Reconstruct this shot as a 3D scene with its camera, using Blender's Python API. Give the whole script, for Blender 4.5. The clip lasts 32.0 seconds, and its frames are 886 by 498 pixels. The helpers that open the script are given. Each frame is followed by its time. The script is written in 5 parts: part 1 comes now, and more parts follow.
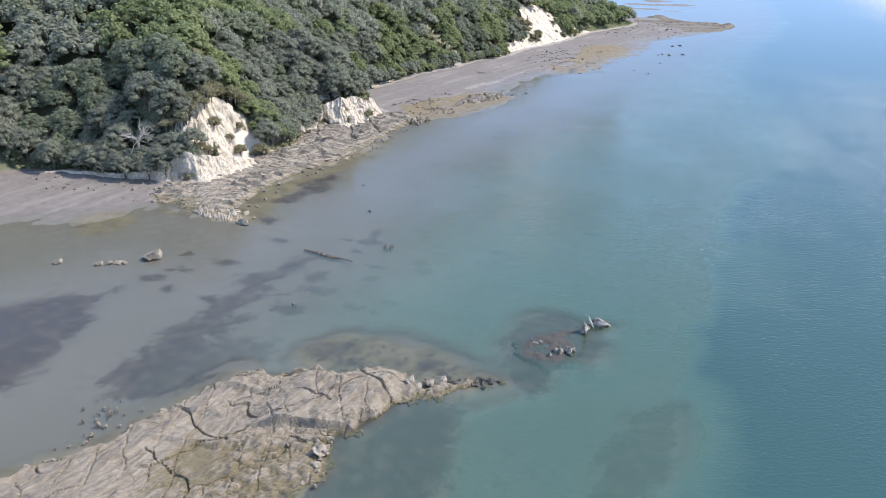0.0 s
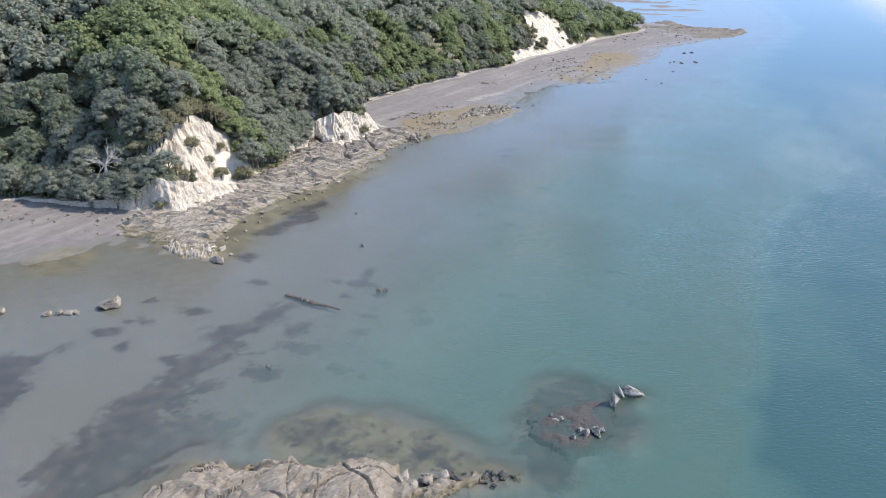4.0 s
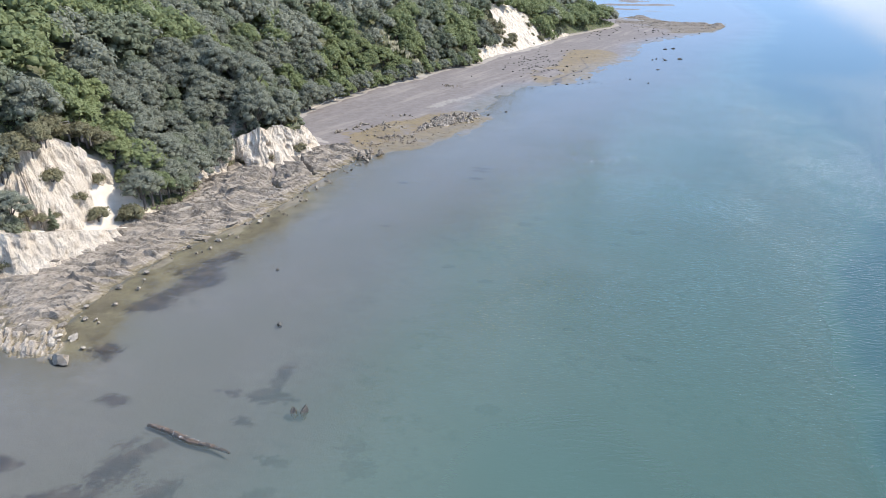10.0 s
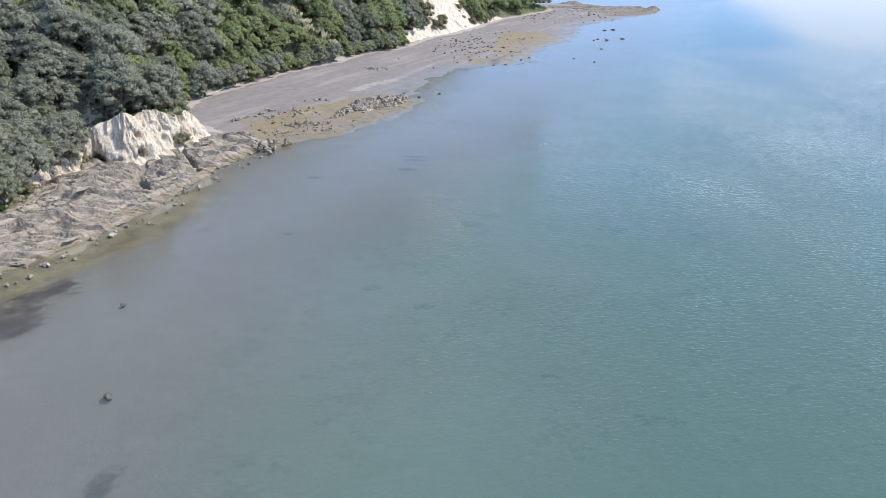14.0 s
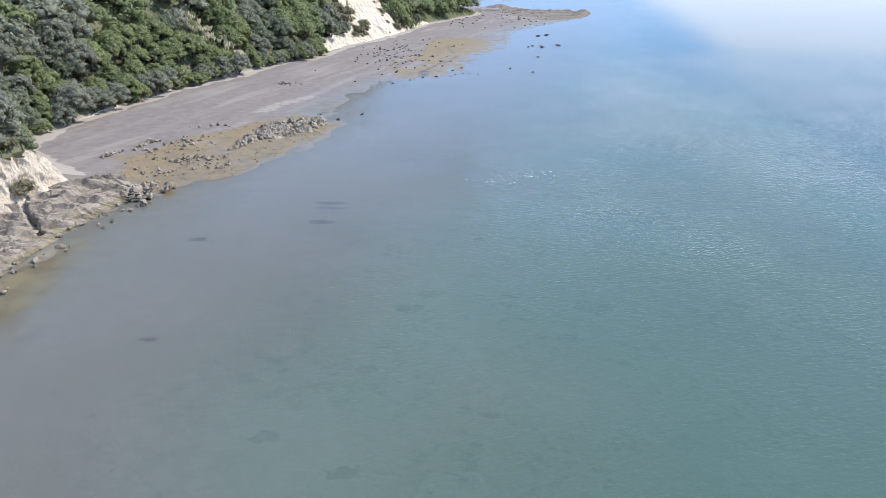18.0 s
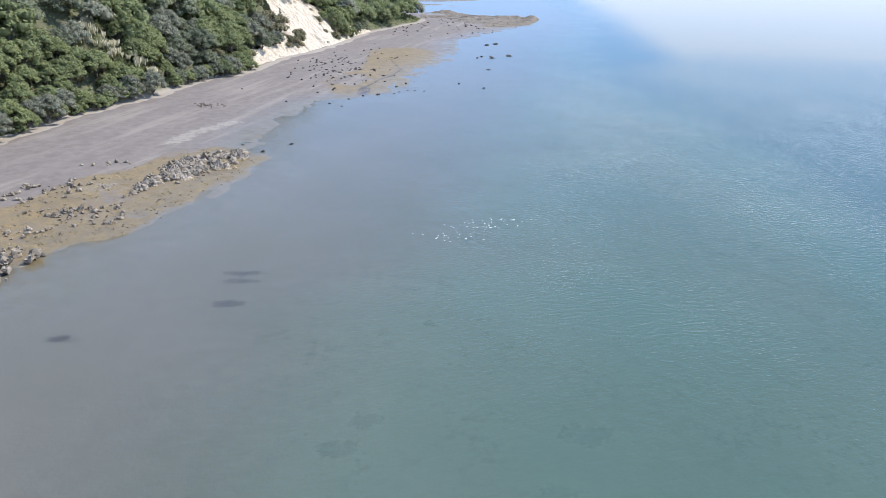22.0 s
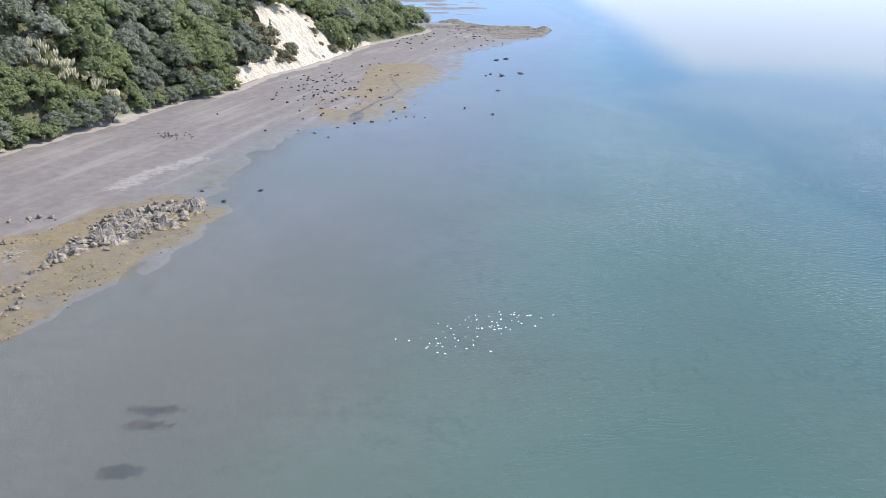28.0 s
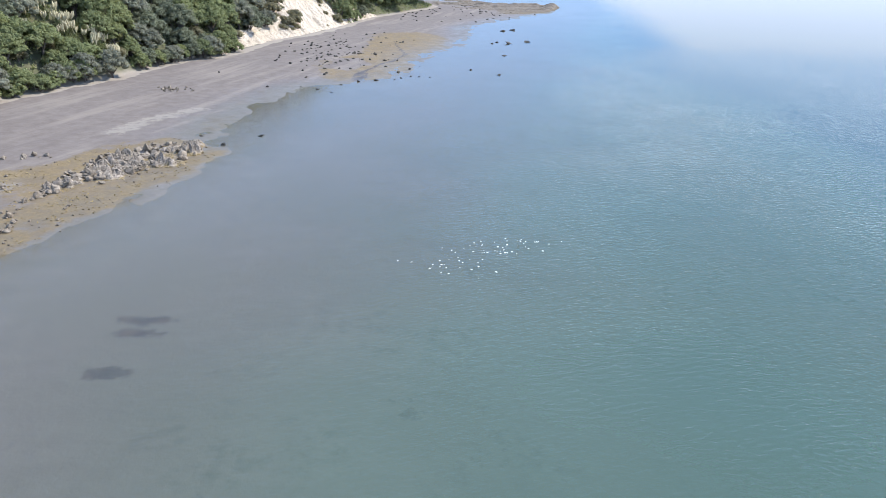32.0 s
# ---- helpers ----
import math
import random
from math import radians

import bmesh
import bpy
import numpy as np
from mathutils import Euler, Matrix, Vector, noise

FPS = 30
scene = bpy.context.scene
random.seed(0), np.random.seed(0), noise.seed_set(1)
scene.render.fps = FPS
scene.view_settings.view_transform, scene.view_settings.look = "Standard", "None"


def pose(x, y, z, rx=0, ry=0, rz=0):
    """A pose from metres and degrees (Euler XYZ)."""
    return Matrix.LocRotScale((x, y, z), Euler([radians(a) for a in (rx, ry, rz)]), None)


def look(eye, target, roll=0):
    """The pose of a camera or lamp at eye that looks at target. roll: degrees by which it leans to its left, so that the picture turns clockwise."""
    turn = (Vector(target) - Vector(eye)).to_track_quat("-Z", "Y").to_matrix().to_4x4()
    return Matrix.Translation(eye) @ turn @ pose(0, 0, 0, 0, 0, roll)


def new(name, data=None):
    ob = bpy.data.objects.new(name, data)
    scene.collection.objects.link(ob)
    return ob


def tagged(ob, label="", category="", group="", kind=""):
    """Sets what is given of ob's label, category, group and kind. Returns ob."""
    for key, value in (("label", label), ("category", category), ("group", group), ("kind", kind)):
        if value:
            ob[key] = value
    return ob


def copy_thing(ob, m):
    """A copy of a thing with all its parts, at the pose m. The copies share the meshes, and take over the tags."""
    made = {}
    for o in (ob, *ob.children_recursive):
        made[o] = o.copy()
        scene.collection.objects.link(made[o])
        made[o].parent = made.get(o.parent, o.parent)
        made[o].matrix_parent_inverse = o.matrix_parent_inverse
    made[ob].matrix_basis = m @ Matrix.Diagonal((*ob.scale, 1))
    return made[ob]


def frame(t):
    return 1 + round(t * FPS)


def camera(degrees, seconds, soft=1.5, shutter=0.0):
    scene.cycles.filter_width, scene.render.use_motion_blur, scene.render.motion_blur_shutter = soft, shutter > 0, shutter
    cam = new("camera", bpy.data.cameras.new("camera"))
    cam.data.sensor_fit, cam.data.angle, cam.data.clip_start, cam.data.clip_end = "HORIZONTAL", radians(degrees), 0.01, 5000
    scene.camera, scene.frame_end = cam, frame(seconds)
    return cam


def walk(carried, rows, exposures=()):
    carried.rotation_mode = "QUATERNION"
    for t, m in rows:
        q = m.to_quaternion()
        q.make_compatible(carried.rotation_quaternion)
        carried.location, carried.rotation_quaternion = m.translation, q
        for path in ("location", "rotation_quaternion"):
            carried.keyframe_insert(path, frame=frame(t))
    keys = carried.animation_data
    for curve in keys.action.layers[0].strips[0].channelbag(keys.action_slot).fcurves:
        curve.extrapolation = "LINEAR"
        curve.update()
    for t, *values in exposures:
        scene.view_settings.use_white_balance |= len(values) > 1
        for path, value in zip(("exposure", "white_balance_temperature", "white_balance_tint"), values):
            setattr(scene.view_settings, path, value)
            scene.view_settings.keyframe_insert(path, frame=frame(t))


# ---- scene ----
cam = camera(65.19, 32.0, soft=0.8)
PATH = [
    (0.0, (23.97, -170.27, 56.61), (-3.77, -83.00, 16.45), 0.63),
    (0.5, (23.51, -168.81, 56.46), (-4.34, -81.55, 16.35), 0.59),
    (1.0, (22.98, -167.16, 56.38), (-4.95, -79.88, 16.34), 0.55),
    (1.5, (22.34, -165.09, 56.30), (-5.68, -77.79, 16.40), 0.50),
    (2.0, (21.63, -162.85, 56.09), (-6.48, -75.53, 16.29), 0.46),
    (2.5, (20.84, -160.32, 55.94), (-7.33, -72.97, 16.24), 0.41),
    (3.0, (20.04, -157.65, 55.80), (-8.22, -70.28, 16.19), 0.37),
    (3.5, (19.23, -154.83, 55.72), (-9.13, -67.46, 16.19), 0.32),
    (5.5, (15.66, -142.24, 55.30), (-11.36, -54.31, 16.08), 0.07),
    (6.0, (14.79, -139.05, 55.24), (-11.59, -50.90, 16.08), 0.03),
    (6.5, (13.81, -135.63, 55.28), (-11.85, -47.26, 16.14), -0.01),
    (7.0, (13.00, -132.29, 55.36), (-11.94, -43.72, 16.21), -0.03),
    (7.5, (12.10, -128.80, 55.38), (-12.57, -40.16, 16.22), -0.03),
    (8.0, (11.17, -125.42, 54.69), (-13.44, -36.82, 15.39), -0.02),
    (8.5, (10.37, -121.85, 53.61), (-14.26, -33.30, 14.21), -0.00),
    (9.0, (9.53, -118.20, 52.37), (-15.16, -29.69, 12.92), 0.03),
    (9.5, (8.69, -114.41, 51.07), (-15.92, -25.89, 11.60), 0.05),
    (10.0, (7.80, -110.63, 49.69), (-16.05, -21.91, 10.17), 0.06),
    (10.5, (6.89, -106.70, 48.22), (-16.08, -17.78, 8.65), 0.05),
    (11.0, (5.86, -102.79, 46.70), (-16.26, -13.66, 7.12), 0.02),
    (11.5, (4.83, -98.80, 45.18), (-16.36, -9.45, 5.59), -0.01),
    (12.0, (4.08, -94.94, 43.59), (-15.74, -5.26, 4.02), -0.06),
    (12.5, (3.49, -91.15, 42.03), (-14.79, -1.14, 2.48), -0.11),
    (13.0, (2.88, -87.49, 40.49), (-13.95, 2.80, 0.94), -0.17),
    (13.5, (2.32, -83.78, 39.02), (-13.17, 6.76, -0.52), -0.23),
    (15.5, (-0.13, -67.76, 36.27), (-14.79, 23.04, -2.97), -0.24),
    (16.0, (-0.68, -64.13, 36.24), (-14.87, 26.77, -2.95), -0.16),
    (16.5, (-1.01, -60.55, 36.29), (-13.43, 30.61, -2.89), -0.09),
    (17.0, (-1.43, -57.14, 36.41), (-11.77, 34.28, -2.78), -0.01),
    (17.5, (-1.73, -53.93, 36.59), (-9.57, 37.74, -2.61), 0.06),
    (18.0, (-2.04, -50.94, 36.76), (-7.36, 40.90, -2.46), 0.13),
    (18.5, (-2.23, -47.89, 36.90), (-4.94, 44.05, -2.32), 0.20),
    (19.0, (-2.41, -44.96, 36.98), (-2.75, 47.03, -2.25), 0.26),
    (19.5, (-2.49, -41.94, 37.02), (-0.71, 50.05, -2.16), 0.30),
    (20.0, (-2.66, -38.93, 37.01), (-0.44, 53.09, -2.08), 0.34),
    (20.5, (-2.61, -35.95, 37.05), (-0.49, 56.11, -1.95), 0.37),
    (21.0, (-2.44, -33.20, 37.17), (-0.46, 58.89, -1.78), 0.39),
    (21.5, (-2.28, -30.43, 37.30), (-0.44, 61.67, -1.63), 0.39),
    (22.0, (-2.11, -27.66, 37.40), (-0.37, 64.45, -1.49), 0.40),
    (22.5, (-1.97, -24.88, 37.55), (-0.34, 67.25, -1.31), 0.41),
    (23.0, (-1.89, -22.05, 37.63), (-0.36, 70.10, -1.18), 0.43),
    (23.5, (-1.68, -19.07, 37.66), (-0.27, 73.11, -1.08), 0.45),
    (24.0, (-1.58, -16.19, 37.66), (-0.25, 76.02, -1.01), 0.47),
    (24.5, (-1.39, -13.23, 37.69), (-0.13, 79.01, -0.91), 0.50),
    (25.0, (-1.21, -10.46, 37.71), (-0.05, 81.81, -0.82), 0.53),
    (25.5, (-1.07, -7.84, 37.79), (0.03, 84.45, -0.68), 0.55),
    (27.5, (-0.30, -0.14, 38.25), (0.49, 92.29, 0.11), 0.72),
    (28.0, (-0.21, 0.33, 38.24), (0.49, 92.70, -0.06), 0.76),
    (28.5, (-0.15, 0.57, 38.05), (0.46, 92.88, -0.40), 0.79),
    (29.0, (-0.08, 0.60, 37.35), (0.46, 92.85, -1.25), 0.82),
    (29.5, (0.02, 0.46, 36.03), (0.41, 92.64, -2.75), 0.84),
    (30.0, (0.06, 0.42, 34.71), (0.38, 92.53, -4.20), 0.86),
    (30.5, (0.06, 0.38, 33.31), (0.30, 92.44, -5.74), 0.88),
    (31.0, (0.00, 0.33, 31.94), (0.16, 92.35, -7.21), 0.89),
    (31.5, (-0.01, 0.15, 30.64), (0.09, 92.11, -8.65), 0.89),
    (32.0, (-0.00, -0.00, 30.00), (-0.00, 91.92, -9.39), 0.90),
]
walk(cam, [(t, look(eye, target, roll)) for t, eye, target, roll in PATH], exposures=((0.0, 0.76, 6500, 10), (32.0, 0.76, 6500, 10)))

# ---- light ----
SUN = Vector((0.63, 0.26, 0.73)).normalized()
sun = new("sun", bpy.data.lights.new("sun", "SUN"))
sun.data.energy, sun.data.angle, sun.data.color = 3.75, radians(0.6), (1.0, 0.935, 0.83)
sun.matrix_world = look((60, 40, 120), Vector((60, 40, 120)) - SUN)
world = bpy.data.worlds.new("sky")
scene.world = world
world.use_nodes = True
wn, wl = world.node_tree.nodes, world.node_tree.links
wn.clear()
sky = wn.new("ShaderNodeTexSky")
sky.sky_type, sky.sun_disc = "NISHITA", False
sky.sun_elevation, sky.sun_rotation = math.asin(SUN.z), math.atan2(SUN.x, SUN.y)
sky.air_density, sky.dust_density, sky.ozone_density = 1.0, 0.0, 4.0
# a bank of cloud low over the horizon, ragged along its top
wc = wn.new("ShaderNodeTexCoord")
ws = wn.new("ShaderNodeSeparateXYZ")
wl.new(wc.outputs["Generated"], ws.inputs[0])
wnz = wn.new("ShaderNodeTexNoise")
wnz.inputs["Scale"].default_value, wnz.inputs["Detail"].default_value = 5.0, 6.0
wm = wn.new("ShaderNodeMapping")
wm.inputs["Scale"].default_value = (1, 1, 3.0)
wl.new(wc.outputs["Generated"], wm.inputs[0])
wl.new(wm.outputs[0], wnz.inputs["Vector"])
wa = wn.new("ShaderNodeMath")
wa.operation = "MULTIPLY_ADD"
wa.inputs[1].default_value = 0.03
wl.new(wnz.outputs["Fac"], wa.inputs[0])
wt = wn.new("ShaderNodeMapRange")
for key, val in (("From Min", 0.10), ("From Max", 0.34), ("To Min", -0.02), ("To Max", 0.118)):
    wt.inputs[key].default_value = val
wl.new(ws.outputs["X"], wt.inputs["Value"])
wl.new(wt.outputs[0], wa.inputs[2])
wd = wn.new("ShaderNodeMath")
wd.operation = "SUBTRACT"
wl.new(wa.outputs[0], wd.inputs[0])
wl.new(ws.outputs["Z"], wd.inputs[1])
wr = wn.new("ShaderNodeMapRange")
wr.inputs["From Min"].default_value, wr.inputs["From Max"].default_value = -0.003, 0.008
wl.new(wd.outputs[0], wr.inputs["Value"])
wx = wn.new("ShaderNodeMix")
wx.data_type = "RGBA"
wl.new(wr.outputs[0], wx.inputs["Factor"])
# a thin veil over the whole sky and blue haze low down
wh = wn.new("ShaderNodeMapRange")
for key, val in (("From Min", 0.45), ("From Max", 0.14), ("To Min", 0.0), ("To Max", 0.85)):
    wh.inputs[key].default_value = val
wl.new(ws.outputs["Z"], wh.inputs["Value"])
wz = wn.new("ShaderNodeMix")
wz.data_type = "RGBA"
wl.new(wh.outputs[0], wz.inputs["Factor"])
veil = wn.new("ShaderNodeMix")
veil.data_type = "RGBA"
veil.inputs["Factor"].default_value = 0.45
wl.new(sky.outputs[0], veil.inputs["A"])
veil.inputs["B"].default_value = (2.3, 3.2, 4.9, 1)
wl.new(veil.outputs["Result"], wz.inputs["A"])
wz.inputs["B"].default_value = (1.60, 2.72, 4.95, 1)
wl.new(wz.outputs["Result"], wx.inputs["A"])
wx.inputs["B"].default_value = (3.7, 4.3, 5.5, 1)
wb = wn.new("ShaderNodeBackground")
wb.inputs["Strength"].default_value = 0.195
wo = wn.new("ShaderNodeOutputWorld")
wl.new(wx.outputs["Result"], wb.inputs[0])
wl.new(wb.outputs[0], wo.inputs[0])

# ---- materials ----
class Nodes:
    """A node material under construction."""

    def __init__(self, name):
        self.m = bpy.data.materials.new(name)
        self.m.use_nodes = True
        self.n, self.l = self.m.node_tree.nodes, self.m.node_tree.links
        self.n.clear()
        self.out = self.n.new("ShaderNodeOutputMaterial")
        self.pos = self.n.new("ShaderNodeNewGeometry").outputs["Position"]
        self.loc = self.n.new("ShaderNodeTexCoord").outputs["Object"]

    def put(self, socket, value):
        if isinstance(value, bpy.types.NodeSocket):
            self.l.new(value, socket)
        elif isinstance(value, (tuple, list)) and len(value) == 3 and socket.type == "RGBA":
            socket.default_value = (*value, 1)
        else:
            socket.default_value = value

    def noise(self, scale, detail=4.0, rough=0.55, stretch=None, local=False, turn=0.0):
        v = self.loc if local else self.pos
        if stretch:
            m = self.n.new("ShaderNodeMapping")
            m.vector_type = "TEXTURE"
            m.inputs["Scale"].default_value = tuple(1 / q for q in stretch)
            m.inputs["Rotation"].default_value = (0, 0, turn)
            self.l.new(v, m.inputs[0])
            v = m.outputs[0]
        n = self.n.new("ShaderNodeTexNoise")
        n.inputs["Scale"].default_value, n.inputs["Detail"].default_value, n.inputs["Roughness"].default_value = scale, detail, rough
        self.l.new(v, n.inputs["Vector"])
        return n.outputs["Fac"]

    def cells(self, scale, stretch=(1, 1, 1), turn=0.0, warp=0.6):
        """The distance from the edges of a broken pattern of cells."""
        m = self.n.new("ShaderNodeMapping")
        m.vector_type = "TEXTURE"
        m.inputs["Scale"].default_value = tuple(1 / q for q in stretch)
        m.inputs["Rotation"].default_value = (0, 0, turn)
        w = self.n.new("ShaderNodeTexNoise")
        w.inputs["Scale"].default_value, w.inputs["Detail"].default_value = 0.9, 3.0
        self.l.new(self.pos, w.inputs["Vector"])
        a = self.n.new("ShaderNodeVectorMath")
        a.operation = "MULTIPLY_ADD"
        self.l.new(w.outputs["Color"], a.inputs[0])
        a.inputs[1].default_value = (warp, warp, warp)
        self.l.new(self.pos, a.inputs[2])
        self.l.new(a.outputs[0], m.inputs[0])
        v = self.n.new("ShaderNodeTexVoronoi")
        v.feature = "DISTANCE_TO_EDGE"
        v.inputs["Scale"].default_value = scale
        self.l.new(m.outputs[0], v.inputs["Vector"])
        return v.outputs["Distance"]

    def attr(self, name):
        a = self.n.new("ShaderNodeAttribute")
        a.attribute_name = name
        return a.outputs["Fac"]

    def random(self):
        return self.n.new("ShaderNodeObjectInfo").outputs["Random"]

    def island(self):
        return self.n.new("ShaderNodeNewGeometry").outputs["Random Per Island"]

    def map(self, v, a, b, c=0.0, d=1.0):
        r = self.n.new("ShaderNodeMapRange")
        for k, x in zip(("Value", "From Min", "From Max", "To Min", "To Max"), (v, a, b, c, d)):
            self.put(r.inputs[k], x)
        return r.outputs[0]

    def math(self, op, a, b=0.0, c=0.0):
        r = self.n.new("ShaderNodeMath")
        r.operation = op
        for k, x in enumerate((a, b, c)):
            self.put(r.inputs[k], x)
        return r.outputs[0]

    def mix(self, f, a, b):
        r = self.n.new("ShaderNodeMix")
        r.data_type = "RGBA"
        for k, x in zip(("Factor", "A", "B"), (f, a, b)):
            self.put(r.inputs[k], x)
        return r.outputs["Result"]

    def bump(self, height, strength=0.5, distance=0.1):
        b = self.n.new("ShaderNodeBump")
        b.inputs["Strength"].default_value, b.inputs["Distance"].default_value = strength, distance
        self.l.new(height, b.inputs["Height"])
        return b.outputs[0]

    def principled(self, color, rough=0.85, normal=None, **more):
        p = self.n.new("ShaderNodeBsdfPrincipled")
        self.put(p.inputs["Base Color"], color)
        self.put(p.inputs["Roughness"], rough)
        if normal is not None:
            self.put(p.inputs["Normal"], normal)
        for k, v in more.items():
            self.put(p.inputs[k.replace("_", " ")], v)
        self.l.new(p.outputs[0], self.out.inputs[0])
        return self.m


def leaf_material(name, dark, light, dry):
    """Foliage: whole trees differ, clumps differ, and the leaves break the surface up, with the shade of gaps painted
    in.
    """
    k = Nodes(name)
    c = k.mix(k.random(), dark, light)
    c = k.mix(k.map(k.noise(0.30, 3), 0.42, 0.70, 0.0, 0.8), c, light)
    c = k.mix(k.map(k.island(), 0.86, 1.0, 0.0, 0.5), c, dry)
    c = k.mix(k.map(k.island(), 0.0, 0.4, 0.3, 0.0), c, tuple(v * 0.7 for v in dark))
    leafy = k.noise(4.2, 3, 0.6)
    # shade of the gaps between leaves, painted dark where the bump dips
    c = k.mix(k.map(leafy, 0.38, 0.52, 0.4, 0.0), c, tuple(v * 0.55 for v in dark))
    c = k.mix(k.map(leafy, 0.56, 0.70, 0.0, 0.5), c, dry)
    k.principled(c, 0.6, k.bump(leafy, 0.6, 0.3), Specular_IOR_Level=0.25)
    glow = k.n.new("ShaderNodeBsdfTranslucent")
    k.put(glow.inputs[0], c)
    both = k.n.new("ShaderNodeMixShader")
    both.inputs[0].default_value = 0.48
    k.l.new(k.out.inputs[0].links[0].from_socket, both.inputs[1])
    k.l.new(glow.outputs[0], both.inputs[2])
    k.l.new(both.outputs[0], k.out.inputs[0])
    return k.m


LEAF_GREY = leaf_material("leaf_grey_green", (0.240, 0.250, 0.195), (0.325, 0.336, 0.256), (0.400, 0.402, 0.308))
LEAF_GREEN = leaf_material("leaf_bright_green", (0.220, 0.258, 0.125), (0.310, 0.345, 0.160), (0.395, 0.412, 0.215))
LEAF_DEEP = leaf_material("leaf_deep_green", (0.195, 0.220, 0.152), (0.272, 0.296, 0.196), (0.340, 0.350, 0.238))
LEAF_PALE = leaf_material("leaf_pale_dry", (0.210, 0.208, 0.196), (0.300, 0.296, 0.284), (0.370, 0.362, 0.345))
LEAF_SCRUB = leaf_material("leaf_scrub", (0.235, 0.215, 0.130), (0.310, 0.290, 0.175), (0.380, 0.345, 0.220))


def bark_material(name, a, b):
    k = Nodes(name)
    c = k.mix(k.noise(3.0, 5, stretch=(1, 1, 0.25)), a, b)
    return k.principled(c, 0.9, k.bump(k.noise(14, 4, stretch=(1, 1, 0.3)), 0.6, 0.03))


BARK = bark_material("bark", (0.07, 0.055, 0.045), (0.17, 0.15, 0.13))
BARK_BARE = bark_material("bark_bleached", (0.19, 0.18, 0.17), (0.32, 0.305, 0.285))


def rock_material(name, a, b, c3, stretch, turn=0.0, weed=(0.15, 0.12, 0.06), crack=0.36):
    k = Nodes(name)
    c = k.mix(k.map(k.noise(0.35, 5), 0.35, 0.65), a, b)
    c = k.mix(k.map(k.noise(1.3, 6, 0.65, stretch, turn=turn), 0.42, 0.68), c, c3)
    c = k.mix(k.map(k.noise(5, 3, 0.6), 0.5, 0.8, 0.0, 0.4), c, tuple(v * 0.6 for v in a))
    low = k.math("ADD", k.map(k.attr("wet"), 0.0, 1.0), k.map(k.noise(0.6, 4), 0.3, 0.7, -0.45, 0.45))
    c = k.mix(k.map(low, 0.35, 0.9), c, weed)
    gap = k.math("MAXIMUM", k.map(k.cells(0.20, (1.0, 0.4, 1), turn, 2.4), 0.0, 0.03), k.map(k.noise(0.25, 3), 0.5, 0.62))
    fine = k.math("MAXIMUM", k.map(k.cells(0.7, (1.0, 0.35, 1), turn + 0.15, 1.2), 0.0, 0.05), k.map(k.noise(0.5, 3), 0.38, 0.5))
    gap = k.math("MULTIPLY", k.map(gap, 0, 1, 0.55, 1.0), k.map(fine, 0, 1, 0.75, 1.0))
    c = k.mix(gap, tuple(v * crack for v in a), c)
    c = k.mix(k.map(k.noise(3.4, 6, 0.7, stretch, turn=turn), 0.54, 0.66, 0.0, 0.55), c, tuple(min(0.6, v * 1.35) for v in b))
    h = k.math("ADD", k.math("ADD", k.math("MULTIPLY", gap, 0.5), k.noise(2.2, 8, 0.68, stretch, turn=turn)), k.math("MULTIPLY", k.noise(7, 3, 0.6), 0.2))
    return k.principled(c, 0.88, k.bump(h, 0.8, 0.35))


ROCK_SLAB = rock_material("rock_slab", (0.213, 0.174, 0.132), (0.264, 0.220, 0.172), (0.157, 0.121, 0.086), (1.0, 0.30, 1), -0.33, (0.141, 0.110, 0.062), 0.45)
ROCK_SHELF = rock_material("rock_shelf", (0.231, 0.190, 0.146), (0.299, 0.255, 0.207), (0.132, 0.106, 0.079), (1.0, 0.22, 1), -0.24, (0.176, 0.141, 0.088), 0.75)
ROCK_RIDGE = rock_material("rock_ridge", (0.270, 0.230, 0.188), (0.360, 0.312, 0.260), (0.150, 0.124, 0.100), (1.0, 0.4, 1), -0.6, (0.211, 0.158, 0.079))
ROCK_FAR = rock_material("rock_reef", (0.163, 0.132, 0.101), (0.220, 0.185, 0.145), (0.088, 0.070, 0.056), (0.2, 1, 1), 0.0, (0.141, 0.110, 0.066), 0.3)

ROCK_PALE = rock_material("rock_pale", (0.330, 0.280, 0.225), (0.430, 0.375, 0.310), (0.190, 0.155, 0.118), (1.0, 0.25, 1), 0.7, (0.200, 0.158, 0.095), 0.6)
ROCK_WEEDY = rock_material("rock_weedy", (0.064, 0.055, 0.052), (0.090, 0.076, 0.068), (0.046, 0.041, 0.039), (1, 0.8, 1), 0.0, (0.060, 0.051, 0.047), 0.6)


def boulder_material(name, a, b):
    k = Nodes(name)
    c = k.mix(k.random(), a, b)
    c = k.mix(k.map(k.noise(1.8, 6, 0.65, local=True), 0.4, 0.7), c, tuple(v * 0.55 for v in a))
    c = k.mix(k.map(k.noise(6, 4, 0.7, local=True), 0.58, 0.75), c, tuple(min(0.6, v * 1.3) for v in b))
    return k.principled(c, 0.92, k.bump(k.noise(5, 7, 0.7, local=True), 0.8, 0.15))


BOULDER = boulder_material("boulder_grey", (0.200, 0.164, 0.126), (0.330, 0.278, 0.220))
BOULDER_DARK = boulder_material("boulder_dark", (0.053, 0.048, 0.044), (0.106, 0.097, 0.084))
BOULDER_PALE = boulder_material("boulder_pale", (0.220, 0.185, 0.145), (0.370, 0.317, 0.255))

BOULDER_WHITE = boulder_material("boulder_clay_white", (0.31, 0.262, 0.205), (0.47, 0.41, 0.33))

